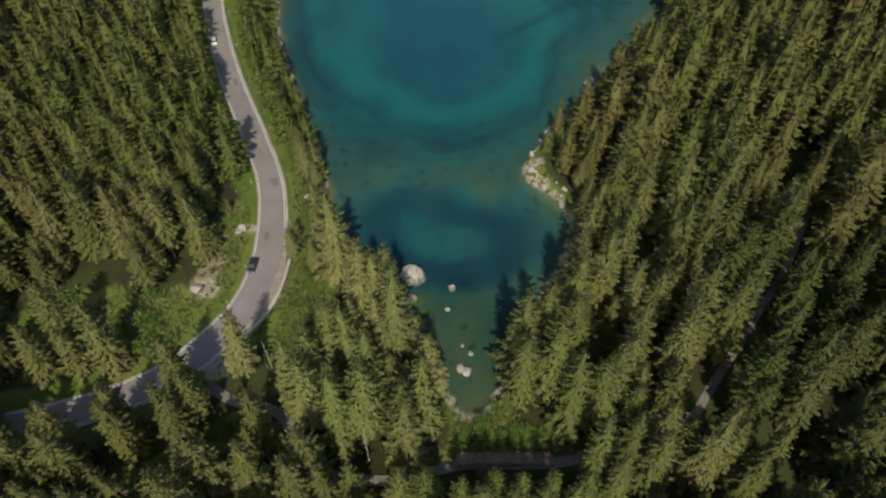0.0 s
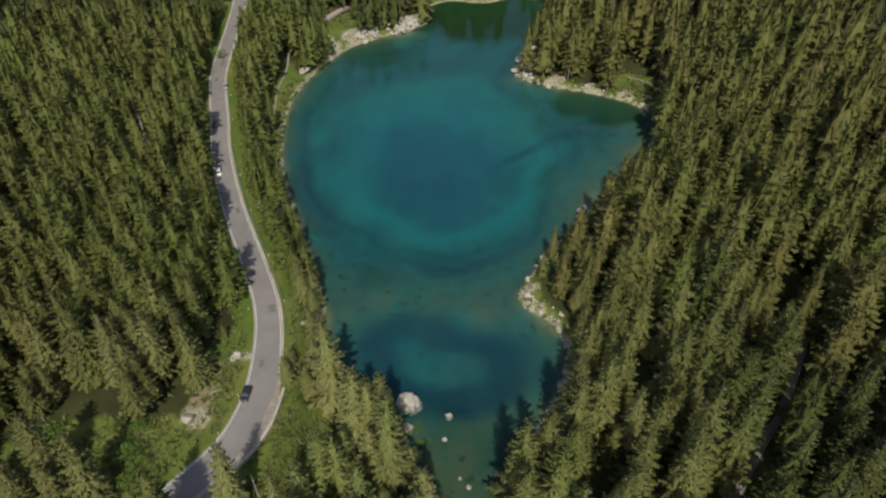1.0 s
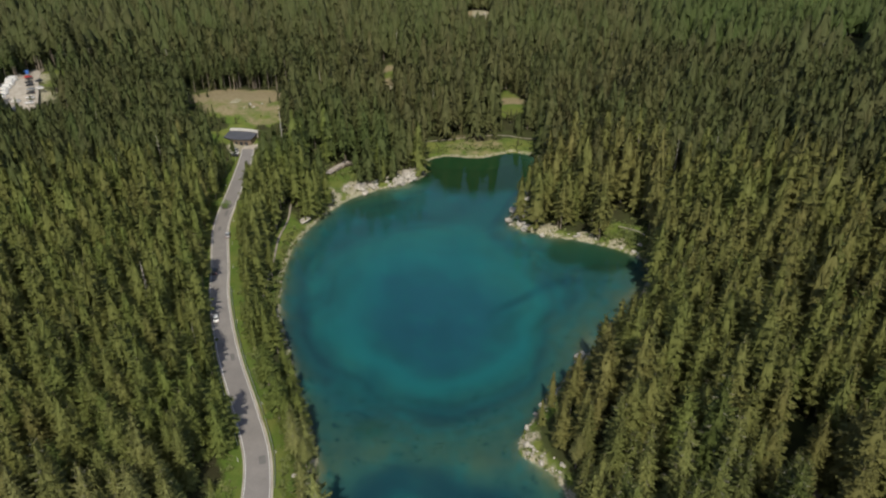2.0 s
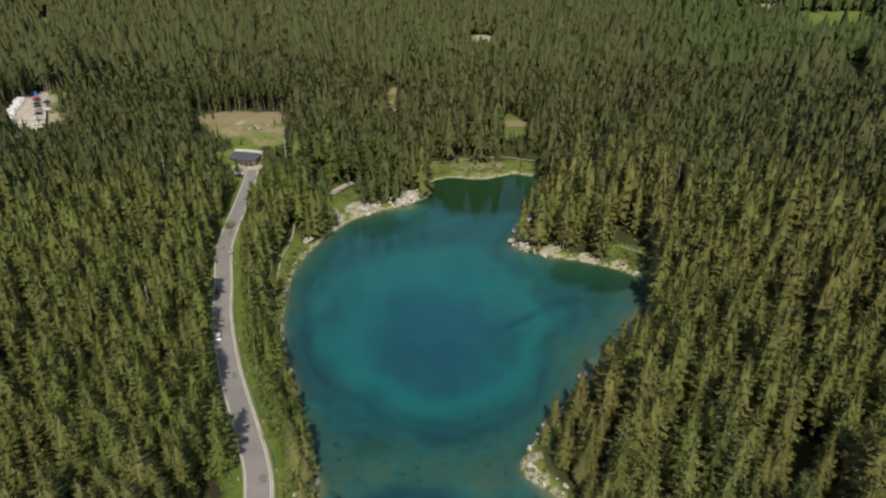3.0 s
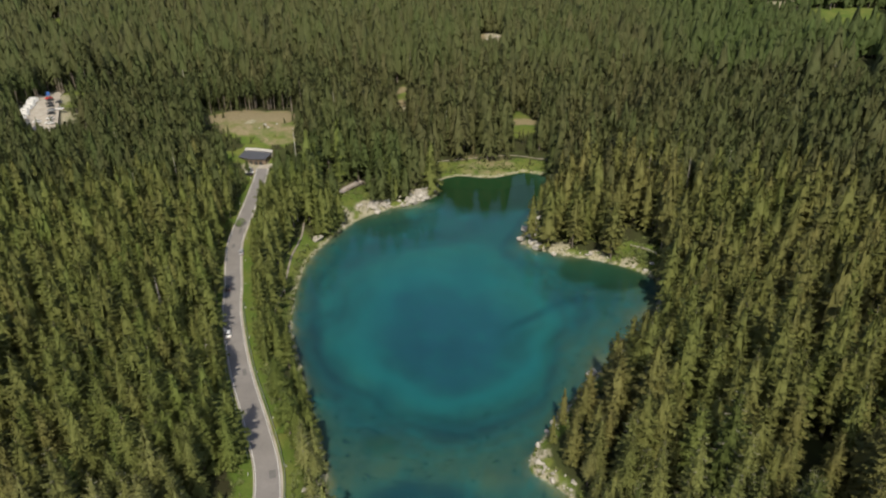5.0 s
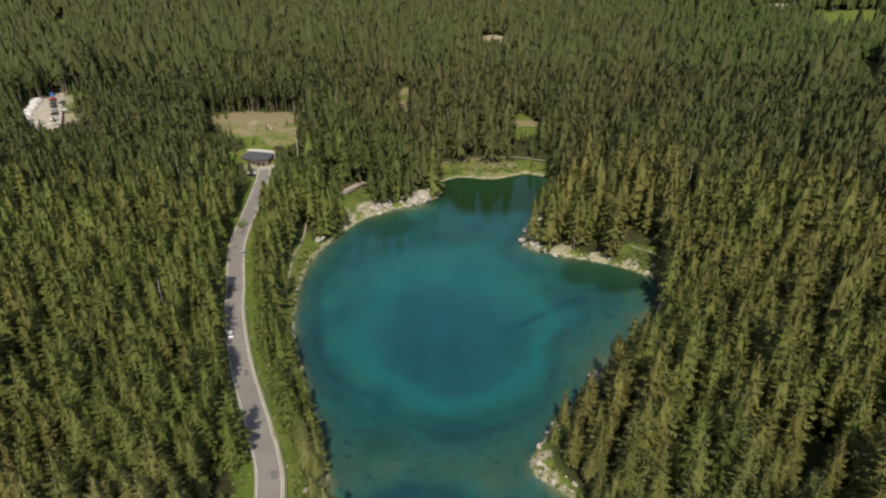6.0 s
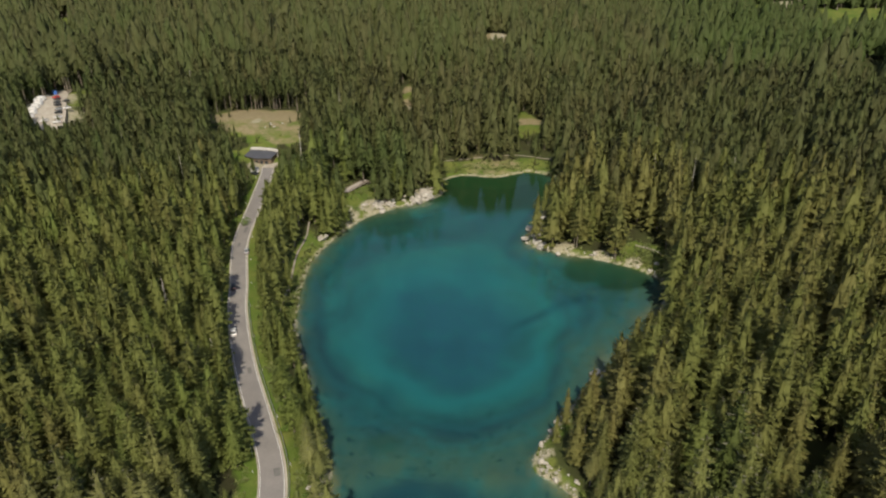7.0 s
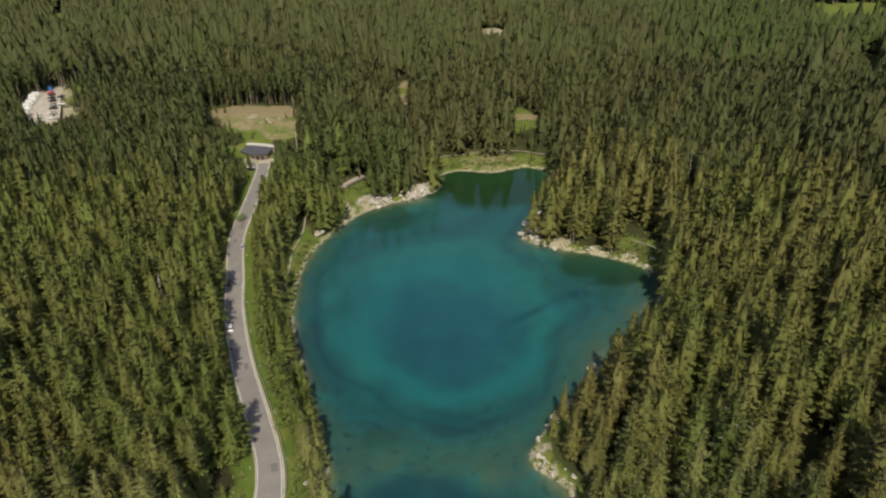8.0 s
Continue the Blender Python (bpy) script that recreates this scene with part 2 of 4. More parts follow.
WALKS = {"lakeside": spline(((-46, 66), (-40, 62.5), (-31, 60), (-24, 51), (-10, 49), (4, 52.5), (20, 52.5), (33, 55), (40.9, 58.8)), False),
         "forest": spline(((40.9, 58.8), (48.5, 61.2), (52.2, 65.4), (56.3, 70.5), (60.6, 75.8), (66.1, 82.8), (69.8, 87.2), (77, 96), (92, 120)), False),
         "western": spline(((-57, 184), (-58.5, 190), (-60, 205), (-61, 225), (-62.5, 245), (-61.5, 262), (-62.5, 285), (-54, 304), (-40, 326), (-20, 348), (0, 359), (15, 362), (34, 365), (62, 356)), False)}


def smooth(v, a, b):
    s = np.clip((v - a) / (b - a), 0, 1)
    return s * s * (3 - 2 * s)


# clearings: x, y, radius across, radius along, rise of the ground there; some only open the camera's view
CLEARINGS = ((-49, 100, 4.5, 16, 0), (-24.5, 90, 5.5, 9, 0), (-33, 89, 3.5, 9, 0), (-31.5, 75, 4.5, 10, 0), (25, 350, 36, 10, 0), (77, 247, 11, 11, 0), (9, 58, 9, 7, 0), (-72, 80, 17, 8, 0), (-58.5, 80, 9, 8.5, 0),
             (-114, 391, 29, 20, 6), (-103, 345, 14, 13, 0), (-108, 372, 17, 14, 2), (-91, 369, 9, 15, 0), (-234, 396, 17, 40, 8), (37, 618, 12, 18, 8), (-31.5, 461, 4.5, 33, 6), (45, 411, 10, 25, 4), (352, 640, 42, 30, 6), (306, 694, 30, 10, 6),
             (-47, 291, 18, 12, 0), (-52, 147, 2.5, 16, 0), (-46, 309, 10, 12, 0), (38, 270, 6, 8, 0), (23.5, 131, 3, 9, 0), (-40, 56, 5, 3.5, 0), (-52, 48.5, 5, 3, 0), (-60, 236, 4.5, 24, 0), (-56.5, 205, 3.5, 12, 0), (-47, 157, 3, 9, 0), (-352, 640, 8, 30, 4), (-262, 775, 9, 34, 4), (298, 507, 8, 14, 3), (-36, 112, 2.2, 10, 0))
# the shallow south end of the lake and its bank, kept free of trees to fit the camera's view; bushes grow there
SOUTH_END = np.array(((-19, 90), (-10.5, 84), (-8, 70), (-4.5, 64.5), (0.3, 63), (1.2, 55), (1.5, 40.5), (21, 41), (21.5, 52), (18, 60), (14.5, 63.5), (14, 69), (16.5, 75), (21, 78), (25, 85), (25, 100), (-18, 98)), float)


def clearing_r(xy, cx, cy, rx, ry):
    """1 on the ragged edge of a clearing, less inside it."""
    x, y = xy.T
    a = np.arctan2(y - cy, x - cx)
    ragged = 1 + 0.16 * np.sin(3 * a + cx) + 0.1 * np.sin(7 * a + cy) + 0.07 * np.sin(13 * a)
    return np.hypot((x - cx) / rx, (y - cy) / ry) / ragged


def land(xy):
    """Height of the ground, with the lake's bed below zero, and how far each point is from the shore, the road and the walks."""
    x, y = xy.T
    shore, _ = distance_to(SHORE, xy, True)
    wet = inside(SHORE, xy)
    shore = np.where(wet, -shore, shore)
    road, _ = distance_to(ROAD, xy)
    left = smooth(-x, 20 + np.clip(y - 60, 0, 160) * 0.12, 34 + np.clip(y - 60, 0, 160) * 0.22)
    z = 0.25 + 1.3 * smooth(shore, 0, 4) + 3.0 * smooth(shore, 3, 45) + left * 4.0 * smooth(shore, 2, 14)
    z += 0.06 * np.clip(road - 10, 0, 150) * smooth(-x, 50, 90) + 0.05 * np.clip(x - 90, 0, 300) + 0.065 * np.clip(y - 430, 0, 900) + 0.12 * np.clip(y - 1300, 0, 3000)
    z += np.sin(x * 0.05 + 1.3) * np.sin(y * 0.043) * 0.8 * smooth(shore, 8, 40) + np.sin(x * 0.31) * np.sin(y * 0.27 + 2) * 0.25 * smooth(shore, 2, 8)
    for cx, cy, rx, ry, rise in CLEARINGS:
        if rise:
            z += rise * np.exp(-((x - cx) / rx / 1.6) ** 2 - ((y - cy) / ry / 1.6) ** 2)
    z = z + (ROAD_Z - 0.12 - z) * (1 - smooth(road, 5.5, 13))
    u = x + 4 * np.sin(y * 0.06 + 1) + 2.5 * np.sin(x * 0.13 + y * 0.07)
    v = y + 4 * np.sin(x * 0.075 + 2) + 2.5 * np.sin(y * 0.12 - x * 0.06)
    far_half = v > 203
    r = np.hypot((u + 1) / 38, (v - 203) / np.where(far_half, 58, 42))
    depth = np.interp(r, (0, 0.5, 0.84, 1.28, 1.55, 1.75), (9.4, 7.9, 5.5, 3.0, 1.4, 1.0))
    depth = np.where(far_half, np.maximum(depth, 3.3), depth)
    r = np.hypot((u - 1) / 20, (v - 113) / 13)
    depth = np.maximum(depth, np.interp(r, (0, 0.35, 0.62, 1.0, 1.35, 1.65), (3.8, 3.65, 3.3, 2.9, 1.9, 1.0)))
    gentle = smooth(x, 20, 40) * smooth(y, 140, 160) * (1 - smooth(y, 225, 240))
    depth = np.minimum(depth, 0.12 - shore * (0.4 - 0.28 * gentle))
    depth = np.minimum(depth, 0.14 + 0.02 * np.clip(y - 62, 0, 400) + 0.35 * np.clip(y - 94, 0, 100))
    return np.where(wet, -np.maximum(depth, 0.1), z), shore, road


def ground_at(x, y):
    return float(land(np.array([[x, y]], float))[0][0])


# ---- helpers for meshes ----
def part(name, bm, mat, parent=None, label=""):
    mesh = bpy.data.meshes.new(name)
    bm.to_mesh(mesh)
    bm.free()
    mesh.materials.append(mat)
    ob = new(name, mesh)
    if parent:
        ob.parent = parent
    if label:
        tagged(ob, label)
    return ob


def from_arrays(name, verts, faces, mat, smooth_faces=False, attributes=()):
    """A mesh from numpy arrays; faces is n x 3 or n x 4."""
    mesh = bpy.data.meshes.new(name)
    mesh.vertices.add(len(verts))
    mesh.vertices.foreach_set("co", np.asarray(verts, np.float32).ravel())
    mesh.loops.add(faces.size)
    mesh.loops.foreach_set("vertex_index", faces.astype(np.int32).ravel())
    mesh.polygons.add(len(faces))
    mesh.polygons.foreach_set("loop_start", np.arange(0, faces.size, faces.shape[1], dtype=np.int32))
    mesh.polygons.foreach_set("use_smooth", np.full(len(faces), smooth_faces))
    for key, values in attributes:
        mesh.attributes.new(key, "FLOAT", "POINT").data.foreach_set("value", np.asarray(values, np.float32))
    mesh.materials.append(mat)
    mesh.update(calc_edges=True)
    mesh.validate()
    return mesh


def box(bm, cx, cy, cz, sx, sy, sz, m=Matrix(), bevel=0.0):
    made = bmesh.ops.create_cube(bm, size=1, matrix=m @ Matrix.Translation((cx, cy, cz)) @ Matrix.Diagonal((sx, sy, sz, 1)))
    if bevel:
        edges = list({e for v in made["verts"] for e in v.link_edges})
        bmesh.ops.bevel(bm, geom=edges, offset=bevel, segments=2, affect="EDGES", profile=0.6)
    return bm


def ribbon(line, left, right, z, thick=0.0):
    """A strip along a line from `left` to `right` metres beside it (left is positive)."""
    d = np.gradient(line, axis=0)
    n = np.stack((-d[:, 1], d[:, 0]), 1) / np.hypot(*d.T)[:, None]
    zs, lefts, rights = (np.broadcast_to(v, len(line)) for v in (z, left, right))
    bm = bmesh.new()
    rows = []
    for p, q, h, lw, rw in zip(line, n, zs, lefts, rights):
        a, b = p + q * lw, p + q * rw
        rows.append([bm.verts.new((*v, h)) for v in (a, b)] + [bm.verts.new((*v, h - thick)) for v in (b, a)] * (thick > 0))
    for r, s in zip(rows, rows[1:]):
        for k in range(4 if thick else 1):
            j = (k + 1) % len(r)
            bm.faces.new((r[k], s[k], s[j], r[j]))
    if thick:
        bm.faces.new(rows[0][::-1]), bm.faces.new(rows[-1])
    bmesh.ops.recalc_face_normals(bm, faces=bm.faces)
    return bm


# ---- ground, water, road ----
def axis(lo, hi, fine_lo, fine_hi, step):
    mid = list(np.arange(fine_lo, fine_hi + 0.1, step))
    out, s = [], step
    v = fine_hi
    while v < hi:
        s *= 1.13
        v += s
        out.append(v)
    low, s, v = [], step, fine_lo
    while v > lo:
        s *= 1.13
        v -= s
        low.append(v)
    return np.array(low[::-1] + mid + out)


gx, gy = axis(-4500, 4500, -120, 110, 1.9), axis(-3000, 4800, 40, 360, 1.9)
grid = np.stack(np.meshgrid(gx, gy), -1).reshape(-1, 2)
gz, gshore, groad = land(grid)
wide = len(gx)
quad = (np.arange(len(gy) - 1)[:, None] * wide + np.arange(wide - 1)).ravel()
meadow, stony = np.zeros(len(grid)), np.zeros(len(grid))
for cx, cy, rx, ry, rise in CLEARINGS:
    r = clearing_r(grid, cx, cy, rx, ry)
    meadow = np.maximum(meadow, 1 - smooth(r, 0.75, 1.15))
meadow = np.maximum(meadow, (1 - smooth(groad, 6, 11)) * 0.9)
meadow = np.maximum(meadow, 0.7 * (1 - smooth(gshore, 2, 7)) * (gshore > 0))
for sx, sy, sr in ((-228, 378, 20), (-240, 404, 18), (-250, 428, 14), (-98, 334, 9), (38, 618, 9), (-33, 486, 4), (-30, 436, 4), (-112, 384, 4), (-52, 286, 12), (-36, 298, 10), (-14, 312, 9), (36, 272, 7), (46, 256, 5), (60, 249, 4),
                   (72, 243, 4), (24, 136, 3.5), (24, 128, 3.5), (31, 117, 3), (322, 640, 9), (306, 694, 16), (-51, 90, 3.5), (-50, 97, 2), (-46, 70, 4), (-45, 107, 2), (-29, 110, 3)):
    stony = np.maximum(stony, 1 - smooth(np.hypot(grid[:, 0] - sx, grid[:, 1] - sy), sr * 0.6, sr))
stony = np.maximum(stony, 0.8 * (1 - smooth(gshore, 0.6, 2.2)) * (gshore > -0.5))
soil = np.zeros(len(grid))
for sx, sy, sr, most in ((-122, 400, 18, 1), (-100, 396, 16, 1), (-138, 392, 12, 1), (-112, 386, 26, 0.62), (-94, 372, 18, 0.55), (45, 412, 14, 0.7), (-32, 480, 8, 1), (-31, 450, 8, 1), (37, 620, 18, 1), (-52, 97, 4, 1), (-52, 91, 4, 1),
                         (-51, 104, 3, 1), (306, 694, 20, 1), (20, 352, 22, 0.42)):
    soil = np.maximum(soil, most * (1 - smooth(np.hypot(grid[:, 0] - sx, grid[:, 1] - sy), sr * 0.6, sr)))
# dark green bed: waterweed, and in the coves the trees' mirror image painted on
weed_reflection = np.zeros(len(grid))
for sx, sy, sr, most in ((20, 332, 34, 1.0), (48, 318, 20, 0.95), (-12, 322, 16, 0.9), (66, 236, 12, 0.75), (52, 242, 9, 0.7), (-30, 288, 14, 0.5), (32, 199, 9, 0.15), (24, 194, 7, 0.15), (-18, 143, 5, 0.3), (7, 76, 20, 0.45)):
    weed_reflection = np.maximum(weed_reflection, most * (1 - smooth(np.hypot(grid[:, 0] - sx, grid[:, 1] - sy), sr * 0.7, sr * 1.1)))
# dark silt: a ring round the small basin, a crescent under the large one, a drowned ridge
wx = grid[:, 0] + 3 * np.sin(grid[:, 1] * 0.11) + 1.5 * np.sin(grid[:, 0] * 0.27 + grid[:, 1] * 0.19)
wy = grid[:, 1] + 2.5 * np.sin(grid[:, 0] * 0.13 + 1) + 1.5 * np.sin(grid[:, 1] * 0.23 - grid[:, 0] * 0.17)
r = np.hypot((wx - 1) / 22, (wy - 114) / 15)
silt = 0.8 * smooth(r, 0.32, 0.6) * (1 - smooth(r, 0.8, 1.2))
r = np.hypot((wx + 1) / 38, (wy - 203) / 42)
silt = np.maximum(silt, 0.5 * smooth(r, 0.95, 1.15) * (1 - smooth(r, 1.2, 1.42)) * (1 - smooth(wx, -5, 30)) * (1 - smooth(wy, 215, 245)))
ridge = distance_to(np.array(((20, 206), (34, 213), (44, 222), (49, 224)), float), np.column_stack((wx, wy)))[0]
silt = np.maximum(silt, 0.6 * (1 - smooth(ridge, 0.5, 4.5)))
# pale marl: a crescent on the southern slope of the large basin, and faint old shorelines round it
wander = np.hypot((wx - 2) / 38, (wy - 205) / 47) + 0.03 * np.sin(wx * 0.19) + 0.025 * np.sin(wy * 0.16 + wx * 0.05)
south = smooth(np.cos(np.arctan2(wy - 212, wx - 2) + math.pi * 0.42), -0.15, 0.75)
marl = 0.48 * np.exp(-((wander - 0.84) / 0.11) ** 2) * south + 0.22 * np.exp(-((wander - 0.86) / 0.14) ** 2) * (1 - south)
marl += 0.16 * smooth(np.sin(wander * 42), 0.1, 0.9) * smooth(wander, 0.85, 1.0) * (1 - smooth(wander, 1.35, 1.55))
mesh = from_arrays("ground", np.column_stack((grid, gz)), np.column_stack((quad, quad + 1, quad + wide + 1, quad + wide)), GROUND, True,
                   (("meadow", meadow), ("stony", stony), ("weed_reflection", weed_reflection), ("soil", soil), ("silt", silt), ("marl", marl)))
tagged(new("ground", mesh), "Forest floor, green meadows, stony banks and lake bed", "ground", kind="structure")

d = np.roll(SHORE, -1, 0) - np.roll(SHORE, 1, 0)
rim = SHORE + np.stack((-d[:, 1], d[:, 0]), 1) / np.hypot(*d.T)[:, None] * 1.5 * (1 if inside(SHORE, (SHORE + np.stack((d[:, 1], -d[:, 0]), 1) * 0.01))[0] else -1)
bm = bmesh.new()
bm.faces.new([bm.verts.new((*p, 0.0)) for p in rim])
bmesh.ops.recalc_face_normals(bm, faces=bm.faces)
if sum(f.normal.z for f in bm.faces) < 0:
    bmesh.ops.reverse_faces(bm, faces=bm.faces)
bmesh.ops.triangulate(bm, faces=bm.faces)
water = tagged(part("water", bm, WATER), "Clear turquoise mountain lake with deep blue basins", "lake", kind="structure")

# the carriageway widens in the bend
HALF = 2.95 + 0.75 * np.exp(-((ROAD[:, 1] - 88) / 20) ** 2)
road = tagged(part("road", ribbon(ROAD, HALF, -HALF, ROAD_Z, 0.3), ASPHALT), "Winding grey asphalt road through spruce forest", "road", kind="structure")
for side in (1, -1):
    part("edge_line", ribbon(ROAD, side * (HALF - 0.25) + 0.07, side * (HALF - 0.25) - 0.07, ROAD_Z + 0.006), ROAD_PAINT, road)
    half = 0.13 if side > 0 else 0.24
    part("shoulder", ribbon(ROAD, side * (HALF + 0.03 + half) + half, side * (HALF + 0.03 + half) - half, ROAD_Z + 0.02, 0.3), GRAVEL, road)
for k, (a, b, off, half) in enumerate(((47, 48, -1.2, 0.8), (40, 41, 1.0, 0.5), (91, 92, -0.6, 0.6), (88, 89, 0.3, 0.6), (60, 61, -1.0, 0.6))):
    part("asphalt_patch", ribbon(ROAD[a:b + 1], off + half, off - half, ROAD_Z + 0.005), PATCH, road, "dark asphalt repair patch")


def on_ground(line, half, lift=0.07):
    """Heights for a strip that lies on the ground over its whole width."""
    d = np.gradient(line, axis=0)
    n = np.stack((-d[:, 1], d[:, 0]), 1) / np.hypot(*d.T)[:, None]
    return np.max([land(line + n * s)[0] for s in (-half, 0, half)], axis=0) + lift


for key, half, mat, label in (("lakeside", 1.0, SHADED_GRAVEL, "Grey gravel promenade at the head of the lake"), ("forest", 0.85, SHADED_GRAVEL, "Shaded gravel forest track"),
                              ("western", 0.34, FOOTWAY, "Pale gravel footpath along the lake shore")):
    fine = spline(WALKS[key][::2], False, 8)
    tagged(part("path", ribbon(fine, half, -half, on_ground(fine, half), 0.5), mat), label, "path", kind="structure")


# ---- trees ----
def branches(rng, whorls, per, shoots, bare, radius, curve, rough, solid, plume):
    """Crown of a spruce one metre high: whorls of drooping feathered boughs, each with its side shoots, round a dark twiggy inside."""
    verts, tris, soft = [], [], []

    def shoot(a, b, tip, lean):
        n = len(verts)
        verts.extend((a, b, tip))
        tris.append((n, n + 1, n + 2))
        for p in (a, b, tip):
            soft.append(lean + rng.normal(0, rough, 3))

    for k in range(whorls):
        u = ((k + 0.5) / whorls) ** 0.92
        h = bare + (1 - bare) * u * 0.98
        full = (1 - u) ** (curve * 1.12) * min(1.0, 0.75 + 1.5 * u)
        reach = radius * (full * 0.97 + 0.03) * rng.uniform(0.82, 1.14)
        turn = rng.uniform(0, 6.28)
        count = max(3, int(round(per * (0.45 + 0.55 * full))))
        for j in range(count):
            a = turn + 6.283 * (j + rng.uniform(-0.35, 0.35)) / count
            length = reach * rng.uniform(0.68, 1.22)
            out, side = np.array((math.cos(a), math.sin(a), 0)), np.array((-math.sin(a), math.cos(a), 0))
            start = np.array((0, 0, h + rng.uniform(-0.6, 0.6) * (1 - bare) / whorls))
            rise = length * (-0.95 + 1.35 * u + rng.uniform(-0.18, 0.18))
            lean = out * 0.75 + np.array((0, 0, 0.55))

            def at(f):
                return start + out * length * f + np.array((0, 0, rise * f - length * 0.16 * math.sin(math.pi * f) + 0.1 * length * f * f))

            for i in range(shoots):
                f = 0.22 + 0.7 * (i + rng.uniform(0.0, 0.5)) / shoots
                p, q = at(f), at(min(1.0, f + 0.95 / shoots))
                w = length * plume * (1 - 0.62 * f) * rng.uniform(0.75, 1.25)
                for s in (1, -1):
                    tip = q + (q - p) * rng.uniform(0.0, 0.6) + side * s * w * rng.uniform(0.8, 1.2) - np.array((0, 0, w * rng.uniform(0.15, 0.6)))
                    shoot(p, q, tip, lean + side * s * 0.35)
            p = at(0.8)
            shoot(p - side * length * 0.07, p + side * length * 0.07, at(1.12), lean)
            p = at(0.35)
            shoot(at(0.1), at(0.72), p - np.array((0, 0, length * rng.uniform(0.16, 0.3))), lean - np.array((0, 0, 0.3)))
    # the dense inside of the crown: ragged skirts of twigs under the boughs
    inner, faces, normals = tiers(rng, 8, 8, bare, radius * solid, curve, rough, 0.9)
    tris += [tuple(int(i) + len(verts) for i in f) for f in faces]
    verts, tris = np.vstack((verts, inner)), np.array(tris)
    soft = np.vstack((soft, normals))
    soft /= np.linalg.norm(soft, axis=1)[:, None]
    a, b, c = (verts[tris[:, k]] for k in range(3))
    wrong = np.einsum("ij,ij->i", np.cross(b - a, c - a), soft[tris].mean(1)) < 0
    tris[wrong] = tris[wrong][:, ::-1]
    return verts, tris, soft


def tiers(rng, count, sides, bare, radius, curve, rough, top=1.0):
    """A spruce crown for the distance: overlapping ragged skirts of boughs."""
    verts, tris = [], []
    for k in range(count):
        u = k / count
        low = bare + (1 - bare) * u * 0.95
        high = min(top, low + (1 - bare) * 5.0 / count + 0.05)
        reach = radius * ((1 - u) ** (curve * 1.12) * min(1.0, 0.8 + 1.2 * u) * 0.97 + 0.02) * rng.uniform(0.88, 1.1)
        apex, turn = len(verts), rng.uniform(0, 6.28)
        verts.append(np.array((rng.normal(0, 0.004), rng.normal(0, 0.004), high)))
        for j in range(sides):
            a = turn + 6.283 * (j + rng.uniform(-0.3, 0.3)) / sides
            w = reach * (rng.uniform(0.95, 1.22) if j % 2 else rng.uniform(0.6, 0.85))
            verts.append(np.array((math.cos(a) * w, math.sin(a) * w, low + (rng.uniform(-0.9, 0.2) if j % 2 else rng.uniform(0.0, 1.0)) * (1 - bare) / count)))
        tris += [(apex, apex + 1 + j, apex + 1 + (j + 1) % sides) for j in range(sides)]
    verts, tris = np.array(verts), np.array(tris)
    soft = np.column_stack((verts[:, :2] / (np.hypot(verts[:, 0], verts[:, 1])[:, None] + 0.012), np.full(len(verts), 0.5))) + rng.normal(0, rough, verts.shape)
    return verts, tris, soft / np.linalg.norm(soft, axis=1)[:, None]


def stem(top, base, sides=6):
    a = np.arange(sides) / sides * 2 * math.pi
    low = np.stack((np.cos(a) * base, np.sin(a) * base, np.full(sides, -0.02)), 1)
    mid = np.stack((np.cos(a) * base * 0.55, np.sin(a) * base * 0.55, np.full(sides, top * 0.5)), 1)
    v = np.vstack((low, mid, [[0, 0, top]]))
    f = []
    for k in range(sides):
        j = (k + 1) % sides
        f += [(k, j, sides + j), (k, sides + j, sides + k), (sides + k, sides + j, 2 * sides)]
    return v, np.array(f)


RNG = np.random.default_rng(7)
SHAPES = ((0.10, 0.132, 0.54), (0.16, 0.122, 0.48), (0.06, 0.142, 0.62), (0.22, 0.117, 0.52), (0.12, 0.15, 0.66), (0.3, 0.125, 0.48), (0.5, 0.1, 0.5))
USUAL = len(SHAPES) - 1  # the last, high-crowned one stands on the edges of felled ground
DETAIL = {"near": (25, 11, 4, 0.42, 0.5, 0.27), "mid": (21, 7, 3, 0.42, 0.55, 0.35), "middle": (16, 6, 2, 0.4, 0.62, 0.4), "far": (13, 5, 1, 0.42, 0.72, 0.4)}
CROWNS = {lod: [branches(RNG, w, p, n, bare, r, c, rough, solid, plume) for bare, r, c in SHAPES] for lod, (w, p, n, rough, solid, plume) in DETAIL.items()}
CROWNS["distant"] = [tiers(RNG, 7, 8, bare, r, c, 0.4) for bare, r, c in SHAPES]
STEM, THIN_STEM = stem(0.97, 0.011), stem(0.9, 0.012, 3)


def scatter(step, x0, x1, y0, y1, jitter=0.62):
    xs, ys = np.meshgrid(np.arange(x0, x1, step), np.arange(y0, y1, step * 0.87))
    xs = xs + (np.arange(len(xs)) % 2)[:, None] * step / 2
    p = np.stack((xs, ys), -1).reshape(-1, 2)
    return p + RNG.uniform(-jitter, jitter, p.shape) * step


